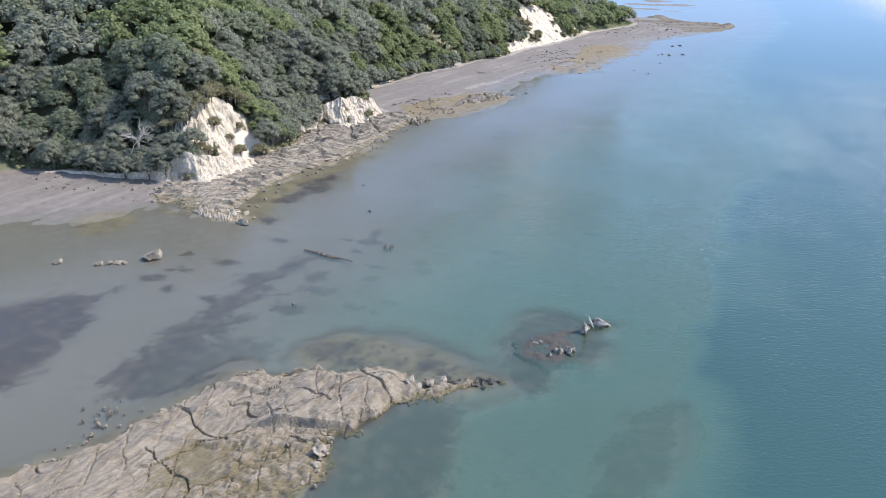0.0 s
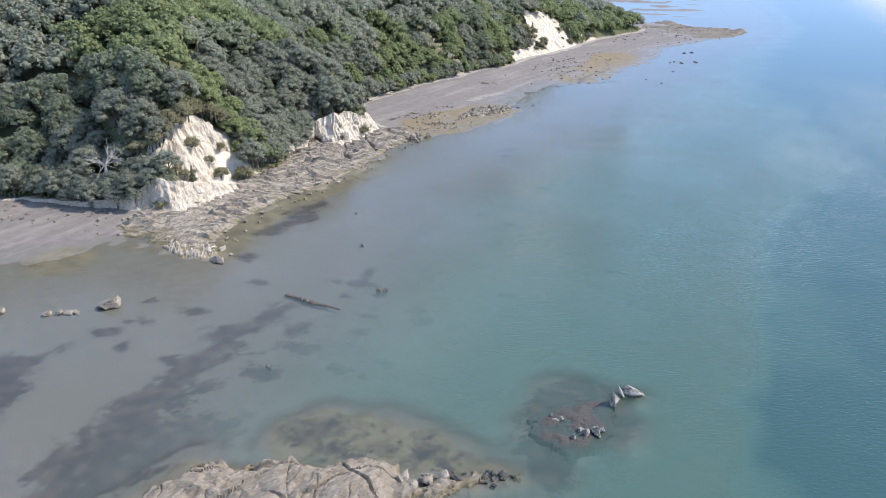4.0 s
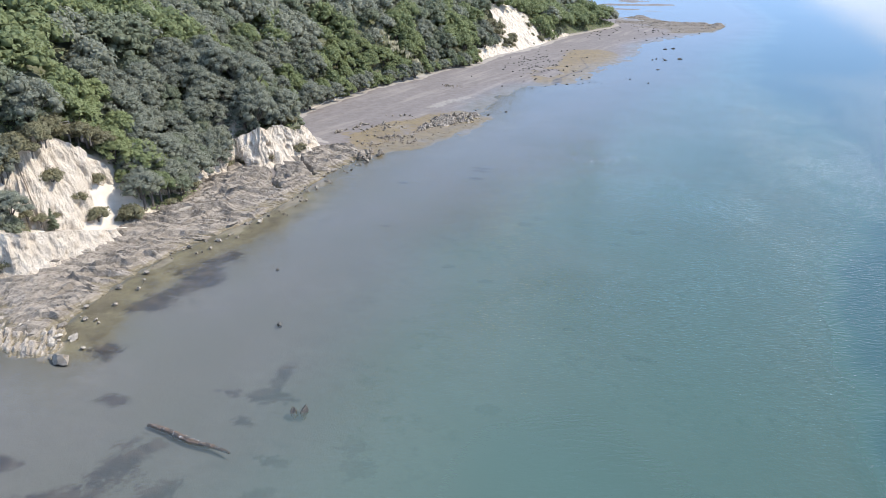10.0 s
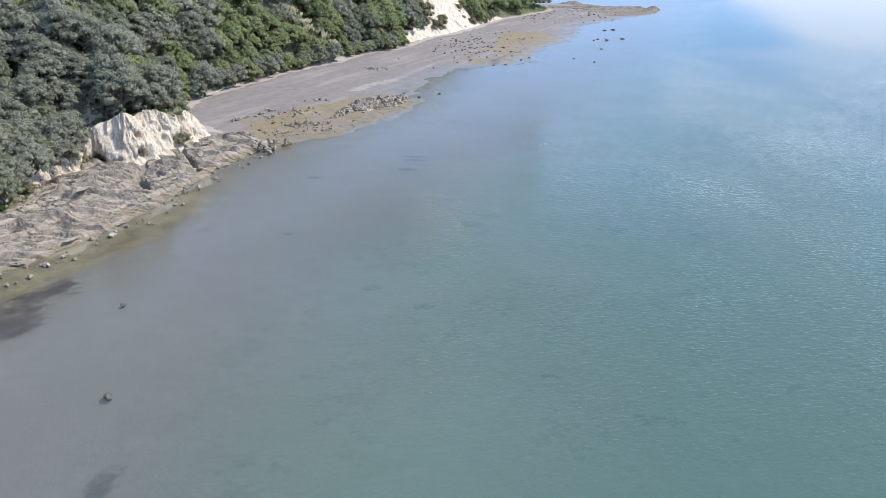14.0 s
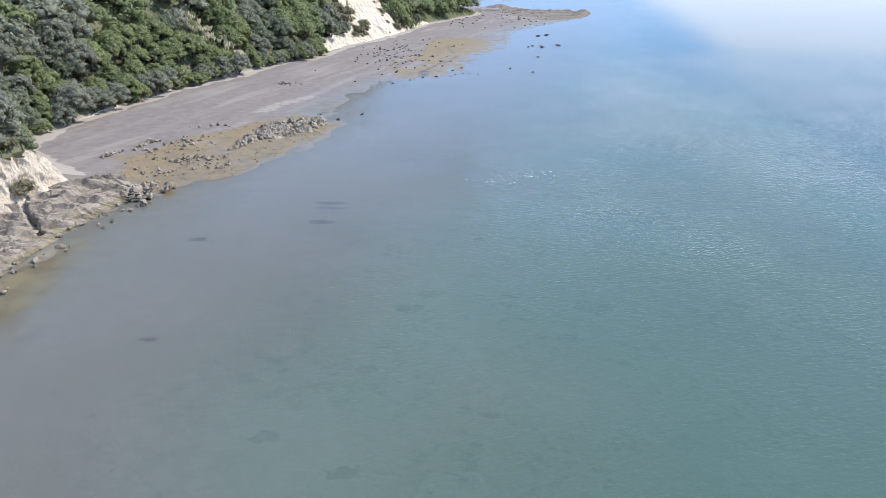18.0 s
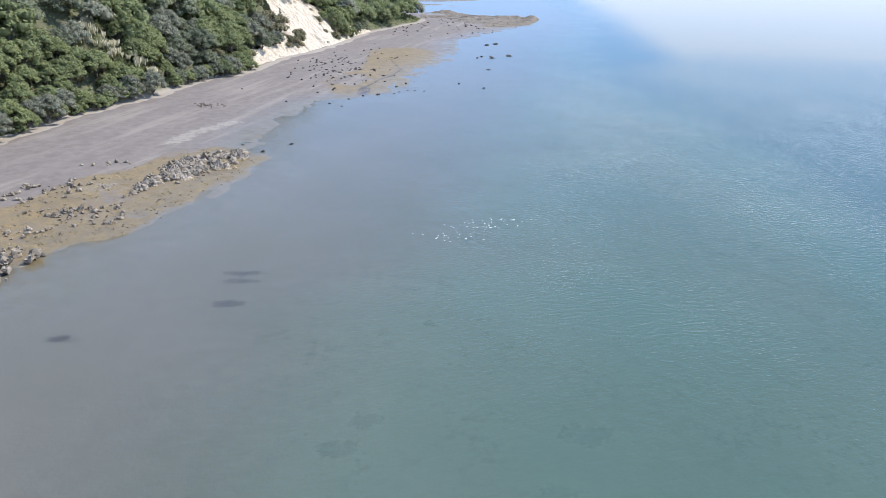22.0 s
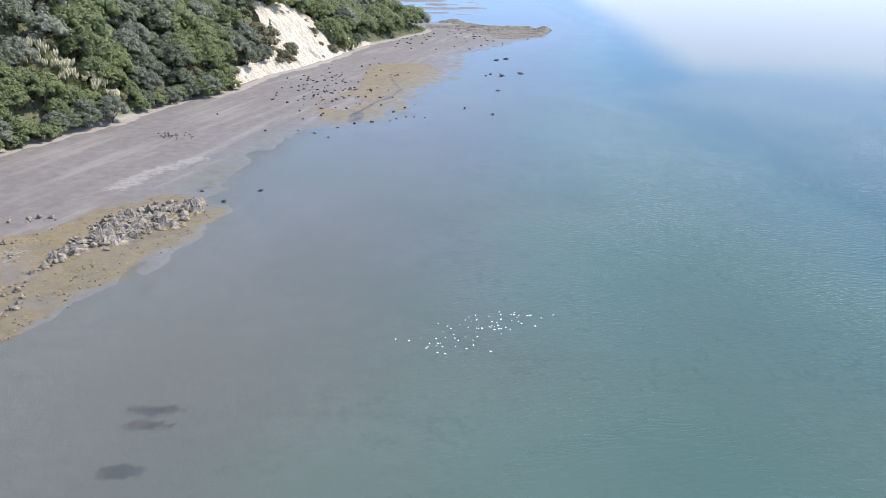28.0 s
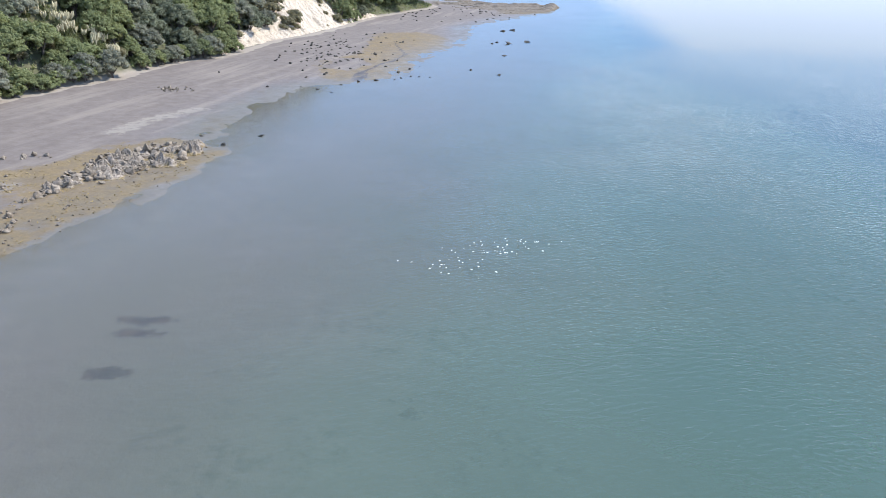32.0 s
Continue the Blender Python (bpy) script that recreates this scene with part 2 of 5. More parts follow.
k = Nodes("clay_cliff")
c = k.mix(k.map(k.noise(0.30, 5), 0.35, 0.65), (0.580, 0.488, 0.382), (0.685, 0.597, 0.492))
c = k.mix(k.map(k.noise(0.9, 6, 0.65, (1.3, 1.3, 0.4)), 0.50, 0.72, 0.0, 0.6), c, (0.45, 0.355, 0.255))
c = k.mix(k.map(k.noise(0.5, 5, 0.6, (0.7, 0.7, 1.6)), 0.58, 0.72, 0.0, 0.6), c, (0.32, 0.28, 0.235))
h = k.math("ADD", k.noise(0.9, 8, 0.68, (1.3, 1.3, 0.6)), k.math("MULTIPLY", k.noise(5, 6, 0.7), 0.4))
CLAY = k.principled(c, 0.92, k.bump(h, 1.0, 0.9))

# seabed, tidal flat, beach and forest floor in one sheet
k = Nodes("ground_sand_mud")
fine, mid, big = k.noise(3.0, 6, 0.65), k.noise(0.5, 5, 0.6), k.noise(0.06, 4)
streak = k.noise(0.30, 5, 0.6, (1.0, 0.10, 1), turn=-0.26)
mud = k.mix(k.map(mid, 0.35, 0.65), (0.140, 0.117, 0.104), (0.180, 0.154, 0.138))
mud = k.mix(k.map(streak, 0.52, 0.66, 0.0, 0.8), mud, (0.228, 0.196, 0.168))
mud = k.mix(k.map(streak, 0.28, 0.42, 0.55, 0.0), mud, (0.125, 0.105, 0.096))
sand = k.mix(k.map(fine, 0.3, 0.7), (0.262, 0.226, 0.192), (0.325, 0.288, 0.246))
bed = k.mix(k.map(mid, 0.3, 0.7), (0.150, 0.136, 0.124), (0.192, 0.176, 0.160))
bed = k.mix(k.map(big, 0.35, 0.65), bed, (0.158, 0.148, 0.126))
bed = k.mix(k.math("MULTIPLY", k.map(k.noise(0.07, 3), 0.42, 0.58), k.map(k.noise(0.42, 8, 0.72), 0.50, 0.66, 0.0, k.map(k.attr("level"), -0.65, -0.95, 0.0, 0.65))), bed, (0.047, 0.052, 0.039))
soil = k.mix(k.map(mid, 0.3, 0.7), (0.073, 0.083, 0.043), (0.120, 0.116, 0.069))


def edge(name, amount=0.5, grain=None):
    v = k.math("ADD", k.attr(name), k.math("MULTIPLY_ADD", grain or mid, amount, -amount / 2))
    return k.map(v, 0.42, 0.62)


c = k.mix(k.map(k.attr("level"), -0.15, 0.12), bed, mud)
c = k.mix(k.math("MULTIPLY", k.map(k.math("ADD", k.attr("level"), k.math("MULTIPLY_ADD", k.noise(0.25, 6, 0.65), 0.3, -0.15)), 0.22, 0.02), k.map(k.attr("level"), -0.12, 0.02, 0.0, 0.75)), c, (0.150, 0.137, 0.112))
c = k.mix(k.math("MULTIPLY", edge("gravel", 1.0, fine), 0.8), c, (0.258, 0.241, 0.219))
c = k.mix(k.math("MULTIPLY", edge("shell", 1.8, k.noise(0.7, 8, 0.75)), 0.5), c, (0.327, 0.297, 0.249))
c = k.mix(edge("dry", 0.5), c, sand)
c = k.mix(k.math("MULTIPLY", edge("ochre", 0.8), 0.75), c, k.mix(k.map(k.noise(0.25, 6, 0.7), 0.4, 0.62), (0.235, 0.195, 0.120), (0.115, 0.088, 0.052)))
algae = k.mix(k.map(fine, 0.35, 0.7), (0.165, 0.117, 0.050), (0.255, 0.184, 0.080))
algae = k.mix(k.map(k.noise(0.35, 6, 0.7), 0.42, 0.60, 0.0, 0.8), algae, (0.140, 0.108, 0.068))
c = k.mix(k.math("MULTIPLY", edge("algae", 2.5, k.math("ADD", k.math("MULTIPLY", k.noise(0.1, 4), 0.5), k.math("MULTIPLY", k.noise(0.7, 7, 0.75), 0.5))), 0.8), c, algae)
c = k.mix(k.math("MULTIPLY", k.map(k.math("ADD", k.attr("weed"), k.math("MULTIPLY_ADD", k.math("ADD", k.math("MULTIPLY", k.noise(0.32, 5, 0.6, (1, 0.45, 1), turn=-0.5), 0.5), k.math("MULTIPLY", k.noise(1.2, 8, 0.8), 0.5)), 3.5, -1.75)), 0.38, 0.62), 0.94), c, k.mix(k.map(k.noise(0.45, 4), 0.45, 0.65), k.mix(fine, (0.030, 0.028, 0.027), (0.076, 0.062, 0.060)), (0.108, 0.084, 0.070)))
c = k.mix(k.attr("soil"), c, soil)
c = k.mix(edge("clay", 0.5), c, k.mix(k.map(mid, 0.35, 0.65), (0.50, 0.43, 0.35), (0.60, 0.53, 0.44)))
h = k.math("ADD", k.math("MULTIPLY", fine, 0.4), mid)
GROUND = k.principled(c, k.map(k.math("ADD", k.attr("level"), k.math("MULTIPLY_ADD", k.noise(0.2, 6, 0.65), 0.6, -0.3)), 0.0, 0.6, 0.40, 0.92), k.bump(h, 0.35, 0.2))

# sea: mirror over a cloudy body that closes with depth
k = Nodes("sea_water")
depth = k.attr("depth")
bodycol = k.mix(k.map(k.attr("tint"), 0.3, 0.95), (0.152, 0.152, 0.141), (0.122, 0.168, 0.139))
bodycol = k.mix(k.map(k.attr("tint"), 0.95, 1.47), bodycol, (0.080, 0.138, 0.109))
bodycol = k.mix(k.map(k.noise(0.045, 4, 0.6), 0.38, 0.66, 0.0, 0.22), bodycol, (0.060, 0.098, 0.076))
bodycol = k.mix(k.map(depth, 1.0, 3.6), bodycol, (0.033, 0.074, 0.072))
body = k.n.new("ShaderNodeBsdfDiffuse")
k.put(body.inputs[0], bodycol)
clear = k.n.new("ShaderNodeBsdfTransparent")
k.put(clear.inputs[0], (0.94, 0.975, 0.975))
mixbody = k.n.new("ShaderNodeMixShader")
k.put(mixbody.inputs[0], k.math("SUBTRACT", 1.0, k.math("POWER", 0.50, k.math("POWER", depth, 1.6))))
k.l.new(clear.outputs[0], mixbody.inputs[1])
k.l.new(body.outputs[0], mixbody.inputs[2])
rip = k.math("ADD", k.noise(1.5, 3, 0.6, (0.6, 1.3, 1), turn=0.35), k.math("MULTIPLY", k.noise(2.4, 2, 0.5, (0.8, 1.3, 1), turn=-0.2), 0.4))
calm = k.map(k.noise(0.035, 3, 0.5, (1, 0.6, 1)), 0.35, 0.65, 0.5, 1.0)
place = k.n.new("ShaderNodeSeparateXYZ")
k.l.new(k.pos, place.inputs[0])
calm = k.math("MULTIPLY", calm, k.map(place.outputs["Y"], 60, 260, 1.0, 0.07))
calm = k.math("MULTIPLY", calm, k.map(k.attr("tint"), 0.3, 0.9, 0.25, 1.0))
nrm = k.bump(k.math("MULTIPLY", rip, calm), 0.55, 0.3)
gloss = k.n.new("ShaderNodeBsdfGlossy")
k.put(gloss.inputs["Roughness"], 0.035)
k.put(gloss.inputs["Normal"], nrm)
fres = k.n.new("ShaderNodeFresnel")
fres.inputs["IOR"].default_value = 1.33
k.put(fres.inputs["Normal"], nrm)
top = k.n.new("ShaderNodeMixShader")
k.l.new(fres.outputs[0], top.inputs[0])
k.l.new(mixbody.outputs[0], top.inputs[1])
k.l.new(gloss.outputs[0], top.inputs[2])
k.l.new(top.outputs[0], k.out.inputs[0])
WATER = k.m

k = Nodes("shell_crusted_timber")
c = k.mix(k.map(k.noise(1.1, 3, 0.6, local=True), 0.45, 0.6), (0.055, 0.048, 0.042), (0.130, 0.088, 0.062))
c = k.mix(k.map(k.noise(3.2, 4, 0.7, local=True), 0.60, 0.66), c, (0.42, 0.40, 0.37))
DRIFT = k.principled(c, 0.9, k.bump(k.noise(6, 6, local=True), 0.8, 0.1))
k = Nodes("oyster_crusted_concrete")
c = k.mix(k.map(k.noise(2.2, 6, 0.7, local=True), 0.42, 0.6), (0.11, 0.095, 0.08), (0.42, 0.38, 0.32))
CONCRETE = k.principled(c, 0.9, k.bump(k.noise(4, 7, 0.7, local=True), 1.0, 0.2))
k = Nodes("bleached_pole")
POLE = k.principled(k.mix(k.noise(3, 4, local=True), (0.55, 0.53, 0.50), (0.72, 0.70, 0.67)), 0.7)
k = Nodes("seaweed")
c = k.mix(k.island(), (0.022, 0.022, 0.020), (0.075, 0.062, 0.050))
WEED = k.principled(c, 0.75)
k = Nodes("rockweed_ochre")
c = k.mix(k.island(), (0.17, 0.125, 0.05), (0.30, 0.23, 0.10))
OCHRE = k.principled(c, 0.8)
k = Nodes("toetoe_plume")
PLUME = k.principled(k.mix(k.island(), (0.40, 0.35, 0.21), (0.54, 0.48, 0.32)), 0.8)
k = Nodes("toetoe_blade")
BLADE = k.principled(k.mix(k.island(), (0.09, 0.12, 0.035), (0.20, 0.20, 0.08)), 0.6)

# ---- helpers of the place ----
rng = np.random.default_rng(7)


def lattice(ix, iy, seed):
    h = (ix.astype(np.int64) * 374761393 + iy.astype(np.int64) * 668265263 + seed * 974711) & 0x7FFFFFFF
    h = ((h ^ (h >> 13)) * 1274126177) & 0x7FFFFFFF
    return ((h ^ (h >> 16)) & 0xFFFF) / 65535.0


def vnoise(x, y, seed=0):
    ix, iy = np.floor(x).astype(np.int64), np.floor(y).astype(np.int64)
    fx, fy = x - ix, y - iy
    fx, fy = fx * fx * (3 - 2 * fx), fy * fy * (3 - 2 * fy)
    a, b = lattice(ix, iy, seed), lattice(ix + 1, iy, seed)
    c, d = lattice(ix, iy + 1, seed), lattice(ix + 1, iy + 1, seed)
    return (a + (b - a) * fx) * (1 - fy) + (c + (d - c) * fx) * fy


def fbm(x, y, seed=0, octaves=4, gain=0.5):
    s, a, n = 0.0, 1.0, 0.0
    for o in range(octaves):
        s = s + a * (vnoise(x, y, seed + o * 17) - 0.5)
        n, a, x, y = n + a, a * gain, x * 2.03 + 5.1, y * 2.03 + 3.7
    return s / n * 2


def smooth(a, b, v):
    t = np.clip((v - a) / (b - a), 0, 1)
    return t * t * (3 - 2 * t)


def away(poly, x, y, closed=True):
    """Distance from the line of a polygon."""
    best = np.full(x.shape, 1e18)
    pts = list(poly) + ([poly[0]] if closed else [])
    for (ax, ay), (bx, by) in zip(pts[:-1], pts[1:]):
        dx, dy = bx - ax, by - ay
        t = np.clip(((x - ax) * dx + (y - ay) * dy) / (dx * dx + dy * dy + 1e-9), 0, 1)
        best = np.minimum(best, (x - ax - t * dx) ** 2 + (y - ay - t * dy) ** 2)
    return np.sqrt(best)


def inside(poly, x, y):
    hit = np.zeros(x.shape, bool)
    for (ax, ay), (bx, by) in zip(poly, list(poly[1:]) + [poly[0]]):
        cross = ((ay > y) != (by > y)) & (x < (bx - ax) * (y - ay) / ((by - ay) if by != ay else 1e-9) + ax)
        hit ^= cross
    return hit


def signed(poly, x, y):
    """Positive inside."""
    return np.where(inside(poly, x, y), 1, -1) * away(poly, x, y)


def mesh_of(name, verts, faces, material, smooth_shade=False):
    """A mesh from arrays; all faces have the same number of corners."""
    verts, faces = np.asarray(verts, np.float32), np.asarray(faces, np.int32)
    me = bpy.data.meshes.new(name)
    n, c = faces.shape
    me.vertices.add(len(verts))
    me.vertices.foreach_set("co", verts.ravel())
    me.loops.add(n * c)
    me.loops.foreach_set("vertex_index", faces.ravel())
    me.polygons.add(n)
    me.polygons.foreach_set("loop_start", np.arange(0, n * c, c, dtype=np.int32))
    me.polygons.foreach_set("use_smooth", np.full(n, smooth_shade))
    me.update(calc_edges=True)
    me.materials.append(material)
    return me


def values(me, name, v):
    me.attributes.new(name, "FLOAT", "POINT").data.foreach_set("value", np.asarray(v, np.float32).ravel())


def grid_faces(nx, ny):
    i = np.arange(nx - 1)[None, :] + np.arange(ny - 1)[:, None] * nx
    i = i.ravel()
    return np.stack([i, i + 1, i + nx + 1, i + nx], 1)


def steps(*stops):
    """Grid lines: (from, step), ..., (to, 0)."""
    out = []
    for (a, s), (b, _) in zip(stops[:-1], stops[1:]):
        out += list(np.linspace(a, b, max(1, int(round((b - a) / s))), endpoint=False))
    return np.array(out + [stops[-1][0]])


def part(name, me, parent, label="", m=None):
    ob = new(name, me)
    ob.parent = parent
    if m is not None:
        ob.matrix_local = m
    if label:
        tagged(ob, label)
    return ob


# ---- plan ----
WATERLINE = [(-4000, -130), (-170, -130), (-140, -100), (-120, -76), (-108, -68), (-97, -61), (-88, -56), (-84, -47), (-75, -47), (-67, -48.5),
             (-63, -47.5), (-66, -42), (-68, -33), (-68, -22), (-67, -14), (-65, -5), (-61, 7), (-60, 20), (-60, 38), (-58, 52), (-54, 62), (-50, 68),
             (-46, 69), (-45, 75), (-40, 80), (-37, 92), (-35.5, 101), (-37, 111), (-40, 120), (-40, 133), (-39, 143), (-37, 155), (-34, 162),
             (-27, 170), (-21, 175), (-14, 185), (-9, 198), (-8, 212)]
WATERLINE += [(-4, 227), (4, 248), (10, 275), (10, 312), (26, 350), (56, 400), (68, 447), (68, 463), (48, 452), (27, 473), (12, 514), (-8, 500), (-30, 540), (-4000, 560)]
BASE = [(-4000, -110), (-170, -110), (-150, -75), (-140, -50), (-134, -38), (-123, -34), (-108, -34), (-91, -32.5), (-85, -31), (-83, -21), (-81.5, -10),
        (-80, 0), (-80.5, 12), (-82.5, 25), (-83, 33), (-75.5, 35), (-71.5, 44), (-71, 55), (-79, 63), (-91, 73), (-95, 86), (-94, 105), (-91, 122),
        (-88, 140), (-84, 152), (-78, 165), (-76, 182), (-72, 195), (-64.5, 205), (-62, 220), (-58, 245), (-50, 263), (-43, 292), (-35, 340)]
BASE += [(-22, 372), (-10, 402), (-8, 420), (-25, 438), (-90, 470), (-4000, 480)]
PLATFORM = [(-46, -131), (-41, -124.5), (-36, -118), (-34, -113), (-31, -106), (-29, -99.8), (-22, -98.2), (-18.5, -95), (-14, -95.8), (-8, -92.5),
            (-3.5, -93.8), (1, -91), (4, -88.3), (7, -89), (3, -92), (-1.5, -95.5), (-5.5, -98.3), (-7, -102.5), (-8, -105), (-11, -107.5), (-9.8, -110),
            (-9, -113), (-8, -115), (-11, -120), (-14, -130), (-20, -145), (-60, -150)]
SHELF = [(-91, -33), (-94, -41), (-86, -45.5), (-75, -47), (-67, -48.8), (-62.8, -47.5), (-66, -42), (-68.5, -33), (-68.5, -22), (-67, -14), (-65, -5),
         (-61.5, 7), (-60, 20), (-60, 38), (-57.5, 47), (-58, 56), (-66, 60), (-72, 57), (-73, 45), (-77, 36), (-84, 34), (-84, 24), (-81.5, 0), (-84, -22)]
REEF = [(-8, 405), (12, 392), (30, 382), (56, 402), (68, 447), (68, 463), (48, 452), (27, 473), (12, 512), (-8, 498), (-12, 450)]
RIDGE = [(-54, 81.5), (-53.8, 88), (-51.6, 94), (-52.8, 101), (-50, 106), (-46.8, 110.5), (-41, 114), (-39.2, 111), (-39.7, 103), (-40.5, 99.5), (-44, 99), (-44.2, 95.5), (-46.5, 91.5), (-49.5, 88.5), (-51.8, 84)]
ALGAE_FAR = [(-33.6, 180), (-33, 214), (-25.4, 228), (-28, 261), (-24, 281), (-11, 286), (-3, 280), (0, 257), (-2.5, 235), (-8, 224), (-10.4, 207), (-7.8, 195), (-10, 187), (-17.4, 176), (-22, 174)]
ALGAE_NEAR = [(-54.6, 55), (-53.5, 62), (-50, 64), (-46, 66), (-44, 70), (-44, 78), (-41.5, 79), (-41.5, 85), (-38, 92), (-36, 99), (-35, 103), (-37, 107), (-42, 115), (-47, 117), (-53, 110), (-58.9, 98), (-63.6, 90), (-67.7, 77), (-71, 72), (-61, 55)]
OUTCROP = [(-75, -46), (-76, -43.5), (-73.7, -42), (-71.7, -40.5), (-67, -41.7), (-64, -45.2), (-63, -49.3), (-66.4, -49.5), (-70.8, -48.4)]
MUD_HOLE = [(-34.5, 193), (-33, 212), (-25, 212), (-22, 202), (-26, 190)]
MOUND = [(6.7, -77.5), (10.2, -72.7), (15.4, -69.4), (16.9, -75.6), (15.9, -80.4), (12.6, -83.1), (8.5, -81)]
WEEDS = [  # beds of dark weed on the sea floor
    [(-79.7, -98), (-78.5, -94.7), (-74.2, -88.5), (-69, -87.8), (-65.9, -83.7), (-61.7, -93), (-60, -101.3), (-58, -109.3), (-58, -113.2), (-60, -114.8)],
    [(-45.6, -75.3), (-47.7, -71.7), (-46, -68.7), (-43.4, -67.5), (-42.6, -63.6), (-39.8, -59.5), (-38.8, -63.3), (-41, -67.3), (-41.2, -71.7), (-39.8, -76), (-40.4, -80.3), (-39.7, -85), (-44.5, -86.2), (-45.4, -82.7)],
    [(-46.6, -106.5), (-47.6, -101.6), (-46.2, -96.6), (-47.5, -92.2), (-44.6, -83), (-40.7, -84.6), (-38.7, -91.7), (-33.9, -90.6), (-30, -89.9), (-29.3, -92.6), (-33.6, -99), (-34.7, -103), (-36.6, -107), (-43, -108.2)],
    [(-44, -92), (-41, -86), (-39, -81), (-37, -84), (-39, -92), (-42, -96)],
    [(4.7, -79.5), (5.9, -71.8), (7.6, -67), (12.4, -65.5), (15, -67), (19.2, -67.3), (20.3, -77), (18.2, -81.5), (15.9, -80.4), (12.7, -83.4), (13.4, -87.8), (11, -90.2), (8.2, -88.4), (7.7, -84.4)],
    [(-7.3, -117.8), (-9.8, -111), (-9.8, -105.6), (-6.4, -101.2), (-4.8, -97), (-0.2, -93.6), (3.4, -96), (5.5, -107.3), (5.9, -112.4), (4.8, -117.5), (-2, -122)],
    [(22.2, -98.7), (24.5, -91.6), (28, -86.8), (32, -85.5), (32, -94), (30.4, -101.6), (26.4, -106.5), (22, -108)],
    [(-24.7, -93.8), (-25.2, -89.5), (-20.3, -83.5), (-14, -82.7), (-3.5, -83.2), (0, -86), (6, -88.5), (-0.7, -91.9), (-9.4, -93.9), (-15.4, -93.8), (-21, -94.7)],
    [(-63.6, -33.6), (-60.8, -27.6), (-61, -19), (-58.2, -8.8), (-54.5, -21.7), (-57.7, -30.7), (-61.4, -34.2)],
]
SMALL_WEEDS = [(-26, 54.1, 2.0, 0.55), (-26, 51.6, 1.6, 0.5), (-25.6, 45.8, 1.3, 0.6), (-41.5, 37.1, 1.4, 0.6), (15.9, 90.7, 1.2, 0.45), (-13, 7, 0.9, 0.5),
               (-36.6, 10.1, 1.0, 0.5), (14, -62.5, 1.8, 0.8), (-41, -74, 2.2, 1.2), (-31, -71, 2.0, 1.2), (-24, -63, 1.4, 1.0), (-17, -70, 1.6, 0.8),
               (-62, -77, 2.2, 1.0), (-61, -73, 1.2, 0.7), (-57, -80, 1.2, 0.8), (-36, -48, 1.6, 0.7), (-30, -47, 1.4, 0.7), (-25, -58, 1.5, 0.6),
               (-5, -42, 1.5, 0.6), (3, -20, 1.2, 0.5), (-12, -8, 1.1, 0.5), (-20, -4, 1.0, 0.5), (12, 22, 1.8, 0.9), (8, 15, 1.3, 0.7), (-8, 24, 1.0, 0.8),
               (-10, 20, 1.1, 0.7), (-62.7, -65.6, 1.2, 0.8), (-52.8, -66.5, 1.6, 0.9), (-48.5, -53.5, 1.3, 1.0), (-57.7, -44.6, 1.8, 1.4),
               (-31.8, -43.3, 1.0, 2.2), (-32.4, -47.4, 1.2, 0.9), (-18, -53, 1.0, 1.1), (-16, -56, 1.3, 0.7), (-34, -66, 1.6, 1.8), (-31.5, -53, 0.9, 0.6), (-23, -65, 1.3, 0.7),
               (-32.8, -79, 1.8, 1.4), (-47.2, -80.7, 1.4, 1.0), (-59, -72, 1.2, 1.1), (-22.6, -73.8, 1.6, 0.8), (-18.7, -74.4, 1.3, 0.8), (12.6, -25.5, 1.5, 0.6), (18.7, -51.2, 1.2, 0.8),
               (-3, 44, 0.9, 0.8), (-2.4, 42, 0.7, 0.6), (18.5, 52, 1.6, 1.0), (20, 55, 1.2, 0.8)]
CHANNEL_X = ([-400, -100, -60, -12, 30, 60, 120, 220, 300, 500], [20, 30, 35.5, 39.5, 49, 54, 52, 47, 60, 100])
SHORE_X = ([-200, -60, 0, 100, 200, 300, 450, 900], [-66, -64, -62, -36, -9, 10, 60, 120])


def hill(d):
    return np.interp(d, [0, 3, 7, 25, 60, 130, 400, 4000], [0, 3.0, 7.0, 24, 43, 58, 72, 95])


